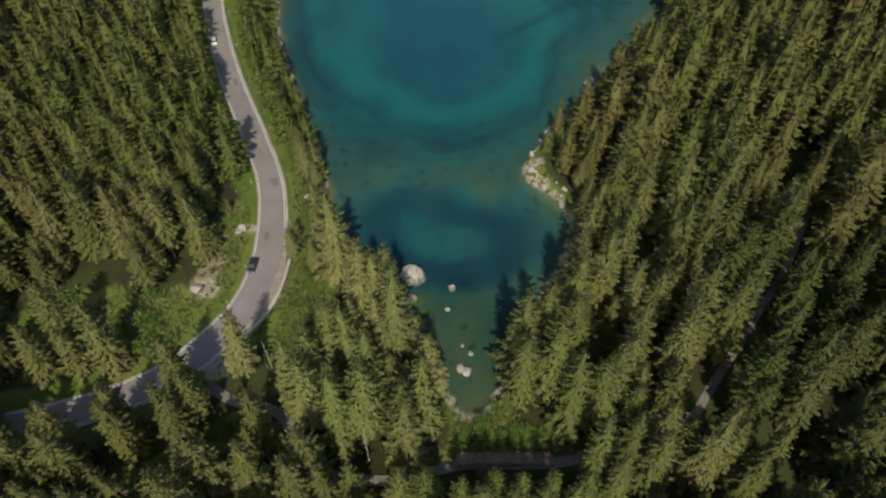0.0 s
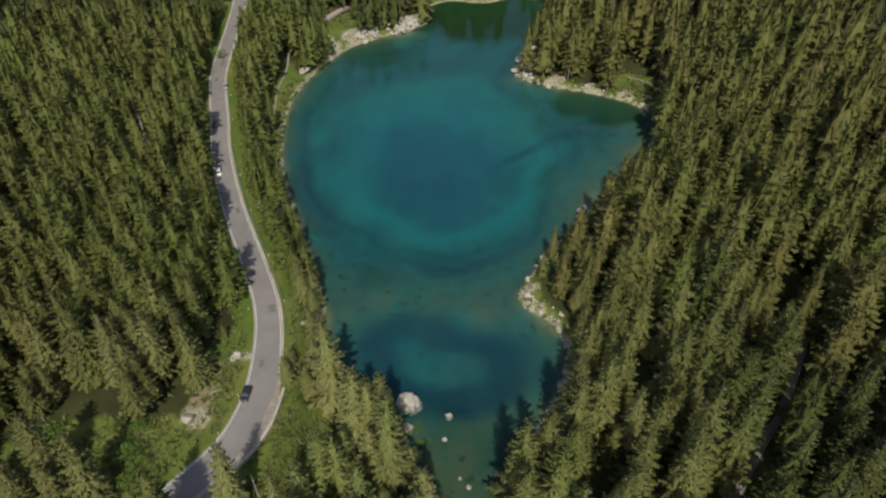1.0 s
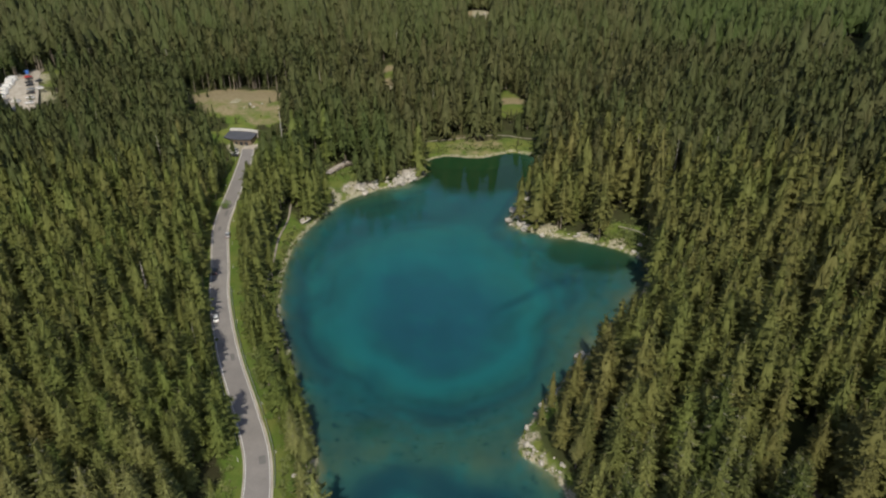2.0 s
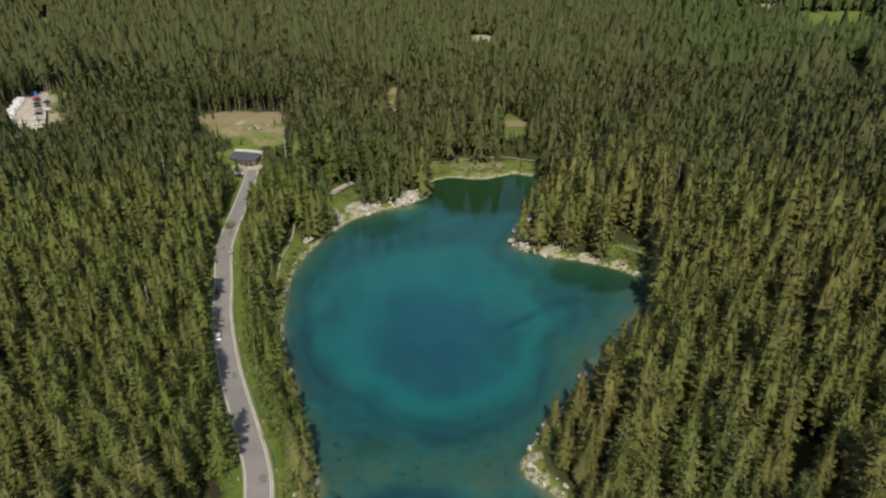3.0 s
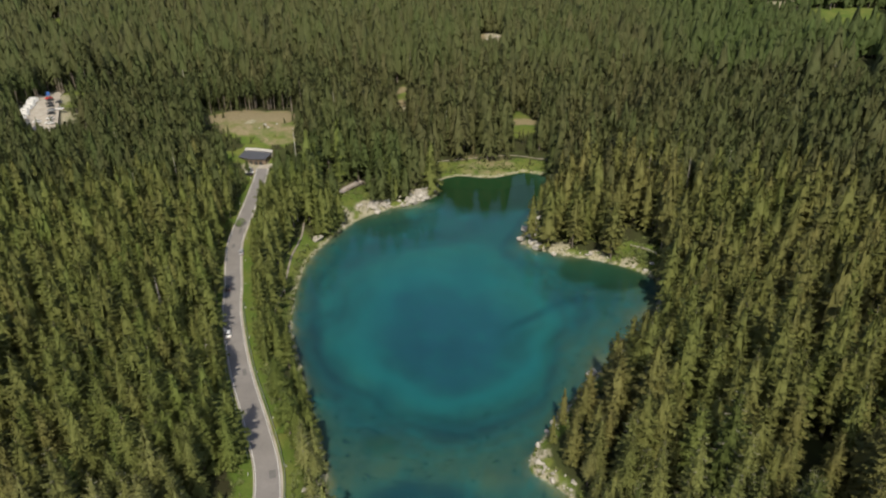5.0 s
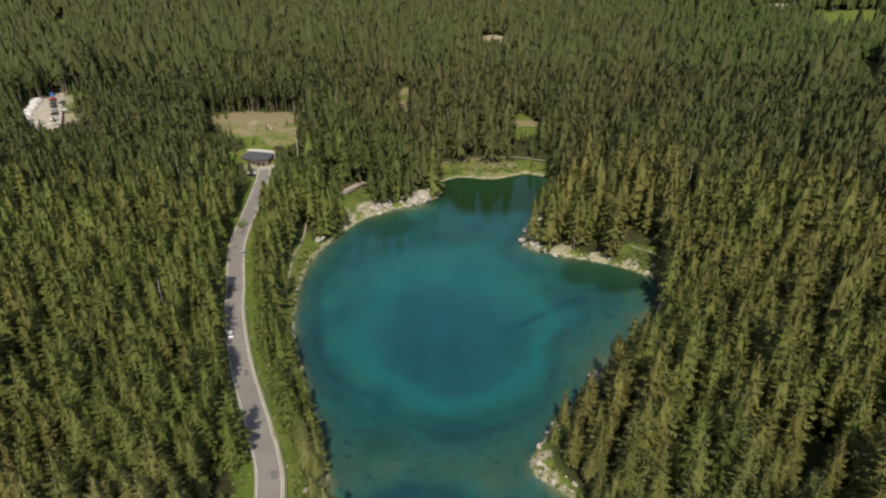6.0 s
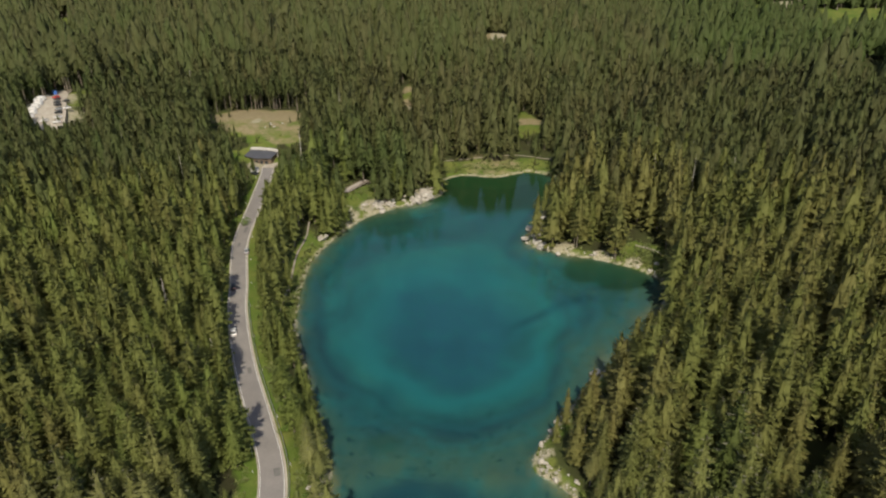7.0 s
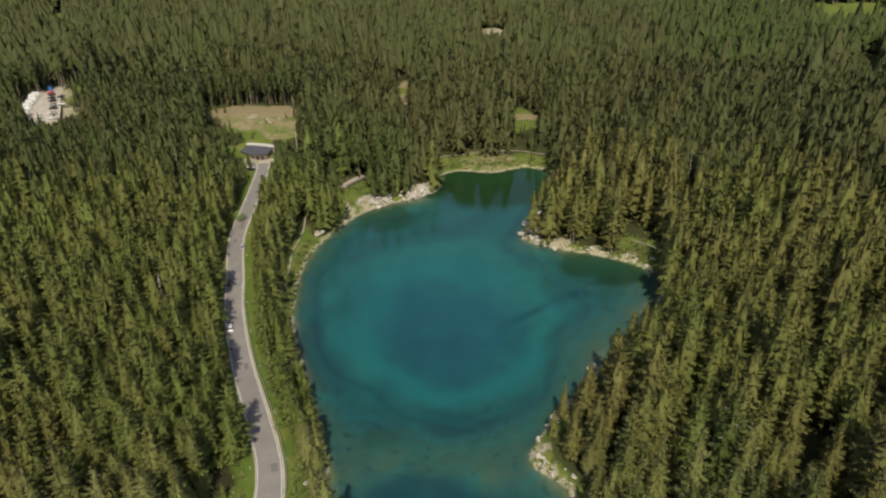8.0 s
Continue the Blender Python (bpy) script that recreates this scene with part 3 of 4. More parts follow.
def wooded(p, shore, road_gap):
    """Where trees stand: off the water, the road, the walks and the clearings."""
    ok = (shore > 1.6) & (road_gap > np.where(is_young(p) & (p[:, 1] > 125), 5.0, 6.5)) & ~inside(SOUTH_END, p)
    for key, line in WALKS.items():
        gap = {"western": 1.0, "lakeside": 2.1, "forest": 2.1}[key] + (1.3 * ((p[:, 0] > 47) & (p[:, 0] < 71)) if key == "forest" else 0)
        ok &= distance_to(line, p)[0] > gap
    for cx, cy, rx, ry, rise in CLEARINGS:
        ok &= clearing_r(p, cx, cy, rx, ry) > 0.95
    # natural gaps
    gap = np.sin(p[:, 0] * 0.21 + 2 * np.sin(p[:, 1] * 0.08)) * np.sin(p[:, 1] * 0.17 + 1.5 * np.sin(p[:, 0] * 0.06)) + RNG.normal(0, 0.25, len(p))
    sapling = np.zeros(len(p), bool)
    for cx, cy, rx, ry, rise in CLEARINGS:
        if math.hypot(cx, cy) > 330:
            r = clearing_r(p, cx, cy, rx, ry)
            sapling |= (r > 0.5) & (r < 0.97) & (RNG.random(len(p)) < 0.12)
    return ok & (gap < 0.88) | sapling & (shore > 3) & (road_gap > 7)


def is_young(p):
    """The denser, lower plantation beyond the road."""
    x, y = p.T
    return x < np.interp(y, ROAD[:, 1], ROAD[:, 0]) - 4


def held_low(p, h, shore, road_gap):
    """Cuts trees down to keep the camera's view open: next to the open water, in the strip under the road, and on the
    slopes below the far clearings.
    """
    x, y = p.T
    east = (x > 20) & (y > 105) & (y < 200)
    h = np.where(east, np.minimum(h, 9 + 1.35 * shore + RNG.normal(0, 3, len(p))), h)
    strip = (shore < 24) & (x < -26) & (y > 96) & (y < 330) & ~is_young(p)
    h = np.where(strip, np.minimum(h, 14 + 0.4 * shore + RNG.normal(0, 2.5, len(p)) + np.clip(y - 160, 0, 100) * 0.1), h)
    verge = (y > 120) & (y < 360) & (x < -30) & ~is_young(p)
    h = np.where(verge, np.minimum(h, 2.6 * (road_gap - 3)), h)
    for cx, cy, rx, ry, rise in CLEARINGS:
        far = math.hypot(cx, cy)
        h = np.where(clearing_r(p, cx, cy, rx, ry) < 0.97, np.minimum(h, RNG.uniform(3.6, 7, len(p))), h)
        if far > 340:
            back = -((x - cx) * cx + (y - cy) * cy) / far
            aside = np.abs((x - cx) * cy - (y - cy) * cx) / far
            steep = 110 / far
            h = np.where((back > 0) & (back < 120) & (aside < rx * (0.85 + 0.22 * np.sin(x * 0.9 + y * 1.7) * np.sin(y * 0.35 + x * 0.2))), np.minimum(h, 1.5 + rise * smooth(back, ry, 2.2 * ry) + steep * np.maximum(back - ry, 0) + RNG.uniform(0, 5, len(p))), h)
    return h


stand = []
for step, young, y0, y1 in ((6.5, False, 28, 430), (4.9, True, 28, 430), (8.0, None, 430, 900)):
    p = scatter(step, -700, 700, y0, y1)
    p = p[np.abs(p[:, 0]) < (58 if young is not None else 35) + 0.65 * p[:, 1]]
    if young is not None:
        p = p[is_young(p) == young]
    z, shore, road_gap = land(p)
    keep = wooded(p, shore, road_gap)
    p, z, shore = p[keep], z[keep], shore[keep]
    tall = RNG.normal(20.5, 3.8, len(p)) if young else np.where(p[:, 1] < 130, RNG.normal(25, 4.5, len(p)), RNG.normal(27.5, 5, len(p)))
    tall = np.where(RNG.random(len(p)) < 0.15, tall * RNG.uniform(0.45, 0.75, len(p)), tall)
    tall = held_low(p, tall, shore, road_gap[keep])
    stand.append(np.column_stack((p, z - 0.1, tall, np.full(len(p), bool(young))))[tall > 3.5])
# the narrow wooded strip between road and water
p = scatter(4.8, -110, -26, 98, 335)
z, shore, road_gap = land(p)
keep = wooded(p, shore, road_gap - 1.0) & (shore < 26) & (road_gap > 5.4) & ~is_young(p)
p, z, shore, road_gap = p[keep], z[keep], shore[keep], road_gap[keep]
tall = held_low(p, RNG.normal(15, 3.5, len(p)), shore, road_gap + 1.5)
stand.append(np.column_stack((p, z - 0.1, tall, np.zeros(len(p))))[tall > 4])
p = scatter(7.0, -130, 130, -90, 28)
z, shore, road_gap = land(p)
keep = wooded(p, shore, road_gap)
stand.append(np.column_stack((p, z - 0.1, RNG.normal(25, 4, len(p)), np.zeros(len(p))))[keep])
# single trees on the lake's south bank and by the road, placed to fit the camera's view; some are added to hide the
# road or shade the deck
LONE = ((-16.5, 84, 31), (-13.7, 82.5, 30), (-11.2, 83, 30.5), (-9.7, 80, 29.5), (-22, 73, 27), (-18, 70.5, 28), (-13.5, 63, 30), (-2.6, 66.5, 24.5), (-4.2, 60, 27), (-24.5, 66, 26), (-28.5, 62.5, 25), (-38.3, 67.5, 24),
        (15.5, 72.8, 31), (20, 75, 30), (26.6, 83, 29), (15, 65.5, 28), (20.6, 66, 31),
        (-84, 69, 19), (-77, 67.5, 20), (-70.5, 68.5, 17), (-90, 74, 20), (-92, 82, 21), (-33.6, 98.5, 10), (-33.8, 103, 9), (-3, 42.5, 21), (3.5, 42, 18.5), (8.6, 44, 17.5), (13.5, 43, 18), (18.4, 44, 17.5), (6, 39.5, 22), (11, 40, 21), (16.2, 39.5, 22), (21.3, 40.5, 21), (24, 43, 21), (29.5, 44, 23), (27, 49.5, 25), (33, 50.5, 24), (38.5, 53, 25), (36, 47, 25), (-58, 56.5, 20), (-66, 52, 22), (-63, 46, 25), (-68, 45, 26), (-73, 49, 25), (-79, 52, 24), (-84, 57, 23), (-66.5, 50.5, 20))
lone = np.array([(x, y, ground_at(x, y) - 0.1, h, 0) for x, y, h in LONE])
stand = np.vstack(stand)
apart = np.min(np.hypot(stand[:, None, 0] - lone[None, :, 0], stand[:, None, 1] - lone[None, :, 1]), axis=1)
open_ground = (stand[:, 0] > -61) & (stand[:, 0] < -46) & (stand[:, 1] > 72) & (stand[:, 1] < 93)
stand = np.vstack((stand[(apart > 4.2) & ~open_ground], lone))
gone = np.hypot(stand[:, 0], stand[:, 1] - 25) + np.where(stand[:, 1] < 28, 600, 0)
order = np.argsort(gone)
stand, gone = stand[order], gone[order]


def lichened(rng, bare, radius, curve, count):
    """Bare outer twigs of a spruce one metre high, thin and three-sided."""
    verts, tris = [], []
    for k in range(count):
        u = 0.2 + 0.75 * (k + rng.random()) / count
        a, length = k * 2.4 + rng.uniform(-0.4, 0.4), radius * ((1 - u) ** (curve * 1.12) + 0.04) * rng.uniform(0.85, 1.18)
        out, side = np.array((math.cos(a), math.sin(a), 0)), np.array((-math.sin(a), math.cos(a), 0))
        root = np.array((0, 0, bare + (1 - bare) * u + 0.006))
        slope = np.array((0, 0, -0.95 + 1.35 * u))
        for s in (0, -1, 1, -1, 1):
            foot = root + (out + slope) * length * (0.35 if s == 0 else rng.uniform(0.45, 0.75))
            tip = root + (out + slope) * length * (0.92 if s == 0 else rng.uniform(0.7, 0.9)) + side * s * length * 0.2
            n = len(verts)
            verts += [foot + side * 0.0016, foot - side * 0.0016, foot + np.array((0, 0, 0.003)), tip]
            tris += [(n, n + 1, n + 3), (n + 1, n + 2, n + 3), (n + 2, n, n + 3)]
    return np.array(verts), np.array(tris)


def spruce(k):
    ob = new("spruce_tree")
    if k % len(SHAPES) in (1, 3, 4):
        tagged(new("dead_wood", TWIG_MESHES[k % len(SHAPES)]), "grey lichen-covered bare twigs", kind="stuff").parent = ob
    for name, mesh in (("trunk", TRUNK_MESH), ("crown", CROWN_MESHES[k])):
        new(name, mesh).parent = ob
    return ob


TRUNK_MESH = from_arrays("trunk", STEM[0], STEM[1], BARK, True)
CROWN_MESHES = [from_arrays("crown", v, f, mat, True) for mat in (NEEDLES, PALE_NEEDLES, DIMMED_NEEDLES) for v, f, _ in CROWNS["near"]]
for mesh, (v, f, soft) in zip(CROWN_MESHES, CROWNS["near"] * 3):
    mesh.normals_split_custom_set_from_vertices(soft)
TWIG_MESHES = [from_arrays("dead_wood", *lichened(RNG, bare, r, c, 18), LICHEN) for bare, r, c in SHAPES]
NEAR = 300
first = {}
for x, y, z, h, _ in stand[:NEAR]:
    bank = -40 < x < 8 and 55 < y < 160
    k = int(RNG.integers(USUAL)) + len(SHAPES) * (1 if bank else 2 if x > 62 + RNG.uniform(-14, 14) else 0)
    m = Matrix.Translation((x, y, z)) @ Matrix.Rotation(RNG.uniform(0, 6.28), 4, "Z") @ Matrix.Rotation(RNG.normal(0, 0.025), 4, "X")
    if k not in first:
        ob = first[k] = spruce(k)
        tagged(ob, "Tall olive-green spruce with drooping boughs", "tree", "spruces round the lake")
        ob.matrix_basis = m
    else:
        ob = copy_thing(first[k], m)
    fat = RNG.uniform(0.98, 1.3) * (28 / max(h, 12)) ** 0.25
    ob.scale = (h * fat, h * fat, h)
    tagged(ob, ("Tall pale grey-green spruce on the lake bank" if bank else "Tall olive-green spruce with drooping boughs") if h > 22 else "Half-grown olive-green spruce among taller trees")


def forest(name, trees, lod, label):
    """All trees of a stand too many to count, joined: boughs in one mesh, stems in another."""
    cv, cf, cn, tint, sv, sf = [], [], [], [], [], []
    nc = ns = 0
    pick = RNG.integers(USUAL, size=len(trees))
    for cx, cy, rx, ry in ((-114, 391, 29, 20), (-234, 396, 17, 40)):
        r = clearing_r(trees[:, :2], cx, cy, rx, ry)
        pick = np.where((r > 0.97) & (r < 1.55) & (trees[:, 1] > cy - 4) & (trees[:, 3] > 15), USUAL, pick)
    turn = RNG.uniform(0, 6.28, len(trees))
    fat = RNG.uniform(0.85, 1.2, len(trees)) * np.where(trees[:, 4] > 0, 1.28, {"mid": 1.28, "middle": 1.3, "far": 1.34, "distant": 1.45}[lod]) * (26 / np.maximum(trees[:, 3], 10)) ** 0.25
    fat = np.minimum(fat, np.where(trees[:, 3] < 15, 1.1, 1.75))
    # the smooth distant crowns get a lower tint in place of self-shadow
    who = RNG.random(len(trees)) * {"mid": 1.0, "middle": 0.95, "far": 1.2, "distant": 0.55}[lod] * np.where(trees[:, 4] > 0, 0.65, 1.0)
    # tint lowered east of the lake: the view's dimmer right side is painted in
    who = who * (1 - 0.55 * smooth(trees[:, 0] - 0.15 * trees[:, 1], 30, 95))
    who = who * (1 - 0.4 * smooth(-trees[:, 0] - 0.2 * trees[:, 1], 60, 150))
    # the open-grown trees between road and water are paler
    strip = (trees[:, 0] < -24) & (trees[:, 1] > 92) & (trees[:, 1] < 330) & (trees[:, 4] < 0.5) & (trees[:, 0] > -90)
    who = np.where(strip, 0.22 + 0.45 * who, who)
    # the plantation and the young wood on the eastern slope are of a fresher green
    fresh = np.clip(np.where(trees[:, 4] > 0, 0.5, np.interp(trees[:, 1], (230, 380), (0.15, 0.25))) + smooth(trees[:, 0] - 0.25 * trees[:, 1], 0, 60) * smooth(trees[:, 1], 430, 520) * 0.9 + RNG.normal(0, 0.18, len(trees)), 0, 1)
    fresh = np.where(strip, 0.75, fresh)
    for (x, y, z, h, _), k, a, w, q, g in zip(trees, pick, turn, fat, who, fresh):
        c, s = math.cos(a) * h * w, math.sin(a) * h * w
        r = np.array(((c, s, 0), (-s, c, 0), (0, 0, h)))
        v, f, soft = CROWNS[lod][k]
        cn.append(soft @ np.array(((math.cos(a), math.sin(a), 0), (-math.sin(a), math.cos(a), 0), (0, 0, 1))))
        cv.append(v @ r + (x, y, z))
        cf.append(f + nc)
        tint.append(np.full((len(v), 2), (q, g)))
        nc += len(v)
        v, f = STEM if lod == "mid" else THIN_STEM
        sv.append(v @ r + (x, y, z))
        sf.append(f + ns)
        ns += len(v)
    ob = new(name)
    for key, v, f, mat, more in (("boughs", cv, cf, NEEDLES_STAND if lod in ("mid", "middle") else FAR_SHADED_NEEDLES, (("tint", np.concatenate(tint)[:, 0]), ("fresh", np.concatenate(tint)[:, 1]))), ("stems", sv, sf, BARK, ())):
        child = new(key, from_arrays(key, np.vstack(v), np.vstack(f), mat, True, more))
        if key == "boughs":
            child.data.normals_split_custom_set_from_vertices(np.vstack(cn))
        child.parent = ob
        tagged(child, kind="stuff")
    return tagged(ob, label, "forest", kind="stuff")


rest, gone = stand[NEAR:], gone[NEAR:]
blend = gone + RNG.uniform(-28, 28, len(gone)) * (gone > 100)
for name, lo, hi, lod, label in (("spruce_forest", 0, 185, "mid", "Dense olive-green spruce forest standing round the lake"),
                                 ("spruce_forest", 185, 285, "middle", "Tall spruce forest along both shores of the lake"),
                                 ("spruce_forest", 285, 470, "far", "Dense spruce forest on the slopes behind the lake"),
                                 ("spruce_forest", 470, 3000, "distant", "Distant spruce forest rising towards the hillside")):
    pick = (blend >= lo) & (blend < hi)
    forest(name, rest[pick], lod, label)


# ---- dead trees ----
SILVER_WOOD = two_scale("dead_wood", (0.3, 0.28, 0.25), (0.48, 0.46, 0.42), 1.0, 0.9)


def snag(x, y, h):
    """A dead spruce: a bare silvery stem with broken stubs."""
    ob = new("dead_tree")
    m = Matrix.Translation((x, y, ground_at(x, y) - 0.2)) @ Matrix.Rotation(RNG.normal(0, 0.04), 4, "X")
    new("trunk", SNAG_MESH).parent = ob
    for k in range(10):
        u, a = 0.3 + 0.68 * k / 10, k * 2.4
        tip = Vector((math.cos(a) * 0.075 * (1.1 - u), math.sin(a) * 0.075 * (1.1 - u), -0.012))
        bm = bmesh.new()
        bmesh.ops.create_cone(bm, cap_ends=True, segments=4, radius1=0.0028, radius2=0.0009, depth=tip.length, matrix=Matrix.Translation(Vector((0, 0, u)) + tip / 2) @ tip.to_track_quat("Z", "Y").to_matrix().to_4x4())
        part("stub", bm, SILVER_WOOD, ob)
    ob.matrix_basis = m
    ob.scale = (h, h, h)
    return tagged(ob, "Dead silvery spruce with bare broken branches", "dead tree", "dead trees")


SNAG_MESH = from_arrays("trunk", *stem(1.0, 0.013), SILVER_WOOD, True)
for x, y, h in ((73, 140, 19), (90, 156, 21), (62, 118, 18), (98, 175, 22), (112, 150, 20), (-66, 156, 17), (-92, 190, 16), (57, 88, 20), (46, 73, 18), (-14, 53, 15), (-34, 70, 12)):
    snag(x, y, h)
grey = np.random.default_rng(21)
for _ in range(46):
    y = grey.uniform(180, 520)
    x = grey.uniform(-0.5, 0.55) * y
    d, shore, road_gap = land(np.array([[x, y]]))
    if shore[0] > 9 and road_gap[0] > 9 and min(clearing_r(np.array([[x, y]]), *c[:4])[0] for c in CLEARINGS) > 1.6:
        snag(x, y, grey.uniform(20, 27) if x > -60 - 0.1 * y else grey.uniform(17, 23))


# ---- bushes ----
def leafy(rng, count):
    """A bush one metre high: several stems' worth of small leaf clusters in an uneven mound."""
    verts, tris = [], []
    lumps = [(rng.normal(0, 0.28), rng.normal(0, 0.28), rng.uniform(0.35, 0.75), rng.uniform(0.18, 0.34)) for _ in range(9)]
    for _ in range(count):
        lx, ly, lz, lr = lumps[rng.integers(len(lumps))]
        d = rng.normal(size=3)
        d /= np.linalg.norm(d)
        c = np.array((lx, ly, lz)) + d * lr * rng.uniform(0.75, 1.05)
        c[2] = max(c[2], 0.04)
        s, t = rng.normal(size=3), rng.normal(size=3)
        n = len(verts)
        verts += [c + s * 0.024, c + t * 0.024, c - (s + t) * 0.02, c - s * 0.014 + t * 0.014]
        tris += [(n, n + 1, n + 2), (n, n + 3, n + 1)]
    return np.array(verts), np.array(tris)


BUSH_MESHES = [from_arrays("foliage", *leafy(RNG, 900), LEAVES) for _ in range(4)]
bush_first = {}


def bush(x, y, h, wide):
    k = int(RNG.integers(4))
    m = Matrix.Translation((x, y, ground_at(x, y) - 0.1)) @ Matrix.Rotation(RNG.uniform(0, 6.28), 4, "Z")
    if k not in bush_first:
        ob = bush_first[k] = new("bush")
        new("foliage", BUSH_MESHES[k]).parent = ob
        stems = bmesh.new()
        for j in range(5):
            tip = Vector((math.cos(j * 1.3) * 0.3, math.sin(j * 1.3) * 0.3, 0.6))
            bmesh.ops.create_cone(stems, segments=5, radius1=0.02, radius2=0.006, depth=0.68, matrix=Matrix.Translation(tip / 2) @ tip.to_track_quat("Z", "Y").to_matrix().to_4x4())
        part("stems", stems, BARK, ob)
        tagged(ob, "Bright green leafy bush in the grass", "bush", "bushes")
        ob.matrix_basis = m
    else:
        ob = copy_thing(bush_first[k], m)
    ob.scale = (h * wide, h * wide, h)


for x, y, h, wide in ((6, 59, 3.0, 1.1), (9, 60.5, 3.6, 1), (12, 57.5, 3.2, 1.2), (15.5, 59, 3.4, 1), (17.5, 56.5, 2.6, 1.2), (3.5, 57.5, 2.4, 1.3), (11, 64, 1.8, 1.4), (20, 57.5, 3, 1.1),
                      (-62, 85, 4.5, 0.95), (-60, 79.5, 3.5, 1), (-63.5, 79, 5.5, 1), (-66, 74.5, 5.5, 0.9), (-60.5, 75, 4.5, 1), (-72, 75, 4, 1), (-79, 84, 4, 1),
                      (-56, 76, 2.6, 1.1), (-33, 113, 2.2, 1.2), (-32, 118, 2.5, 1.1), (-43, 137, 2.2, 1.3), (36, 124, 4, 1), (37, 127, 3.2, 1.1), (-88, 262, 4, 1.1), (-95, 262, 5, 1),
                      (-97, 272, 5, 1), (-92, 256, 4, 1.2), (-99, 282, 4.5, 1), (131, 181, 7, 1), (134, 184, 8, 0.9), (128, 178, 6, 1), (-10, 343, 4, 1.1), (-6, 92, 2, 1.3), (-4, 89, 1.5, 1.4)):
    bush(x, y, h, wide)


# ---- undergrowth ----
def undergrowth():
    """Tufts of tall grass, herbs and low shrubs over the meadows and banks, joined."""
    spots = [np.column_stack((RNG.normal(cx, rx * 0.55, n), RNG.normal(cy, ry * 0.55, n))) for cx, cy, rx, ry, rise in CLEARINGS for n in [int(min(360, 5 * rx * ry))] if math.hypot(cx, cy) < 380]
    k = RNG.integers(len(SHORE), size=1500)
    spots.append(SHORE[k] + RNG.normal(0, 3.5, (1500, 2)))
    k = RNG.integers(24, len(ROAD), size=900)
    spots.append(ROAD[k] + RNG.normal(0, 6, (900, 2)))
    p = np.vstack(spots)
    z, shore, road_gap = land(p)
    for line in WALKS.values():
        z = np.where(distance_to(line, p)[0] < 1.6, -9, z)
    keep = (z > 0.3) & (road_gap > 5.2) & ~((np.abs(p[:, 0] + 102) < 14) & (np.abs(p[:, 1] - 346) < 14)) & (np.hypot(p[:, 0] + 225, p[:, 1] - 378) > 32)
    for sx, sy, sr in ((25, 131, 10), (-48, 292, 16), (-20, 306, 12), (40, 262, 9), (-52, 89, 4)):
        keep &= (np.hypot(p[:, 0] - sx, p[:, 1] - sy) > sr) | (RNG.random(len(p)) < 0.25)
    p, z = p[keep], z[keep]
    size = 0.35 * (3.5 ** RNG.random(len(p)))
    blades = 9
    c = np.repeat(np.column_stack((p, z)), blades, 0)
    s = np.repeat(size, blades)
    a = RNG.uniform(0, 6.283, len(c))
    d = RNG.uniform(0.1, 0.9, len(c)) * s
    foot = c + np.column_stack((np.cos(a) * d * 0.7, np.sin(a) * d * 0.7, np.zeros(len(c)) - 0.05))
    tip = foot + np.column_stack((np.cos(a) * d * 0.8, np.sin(a) * d * 0.8, s * RNG.uniform(0.4, 1.1, len(c))))
    w = np.column_stack((-np.sin(a), np.cos(a), np.zeros(len(c)))) * (s * 0.28)[:, None]
    v = np.stack((foot - w, foot + w, tip), 1).reshape(-1, 3)
    tagged(new("undergrowth", from_arrays("undergrowth", v, np.arange(len(v)).reshape(-1, 3), GRASS_TUFTS)), "Tall grass and low shrubs on the banks", "undergrowth", kind="stuff")


undergrowth()


# ---- rocks ----
def stone(rng):
    """A broken limestone block about one metre across."""
    bm = bmesh.new()
    bmesh.ops.create_icosphere(bm, subdivisions=2, radius=0.55)
    planes = [(Vector(rng.normal(size=3)).normalized(), rng.uniform(0.28, 0.46)) for _ in range(9)]
    for v in bm.verts:
        for n, d in planes:
            over = v.co.dot(n) - d
            if over > 0:
                v.co -= n * over
        v.co *= 1 + rng.normal(0, 0.025)
    mesh = bpy.data.meshes.new("boulder")
    bm.to_mesh(mesh)
    bm.free()
    mesh.materials.append(LIMESTONE)
    return mesh


STONES = [stone(RNG) for _ in range(7)]


def boulder(x, y, size, sink=0.25, flatten=0.75, z=None):
    z = ground_at(x, y) if z is None else z
    ob = new("boulder", STONES[int(RNG.integers(7))])
    sx, sy = size * RNG.uniform(0.85, 1.2), size * RNG.uniform(0.85, 1.2)
    sz = size * flatten * RNG.uniform(0.8, 1.15)
    ob.matrix_basis = Matrix.LocRotScale((x, y, z + sz * (0.45 - sink)), Euler((RNG.normal(0, 0.2), RNG.normal(0, 0.2), RNG.uniform(0, 6.28))), (sx, sy, sz))
    if z < -0.2:
        sz = (size * (0.75 if size > 4 else 0.5) - z) / 0.92
        ob.matrix_basis = Matrix.LocRotScale((x, y, z + sz * 0.42), Euler((0, 0, RNG.uniform(0, 6.28))), (sx * 1.15, sy * 1.15, sz))
    return tagged(ob, "Pale grey limestone boulder lying on the lake shore", "boulder", "boulders on the shore")


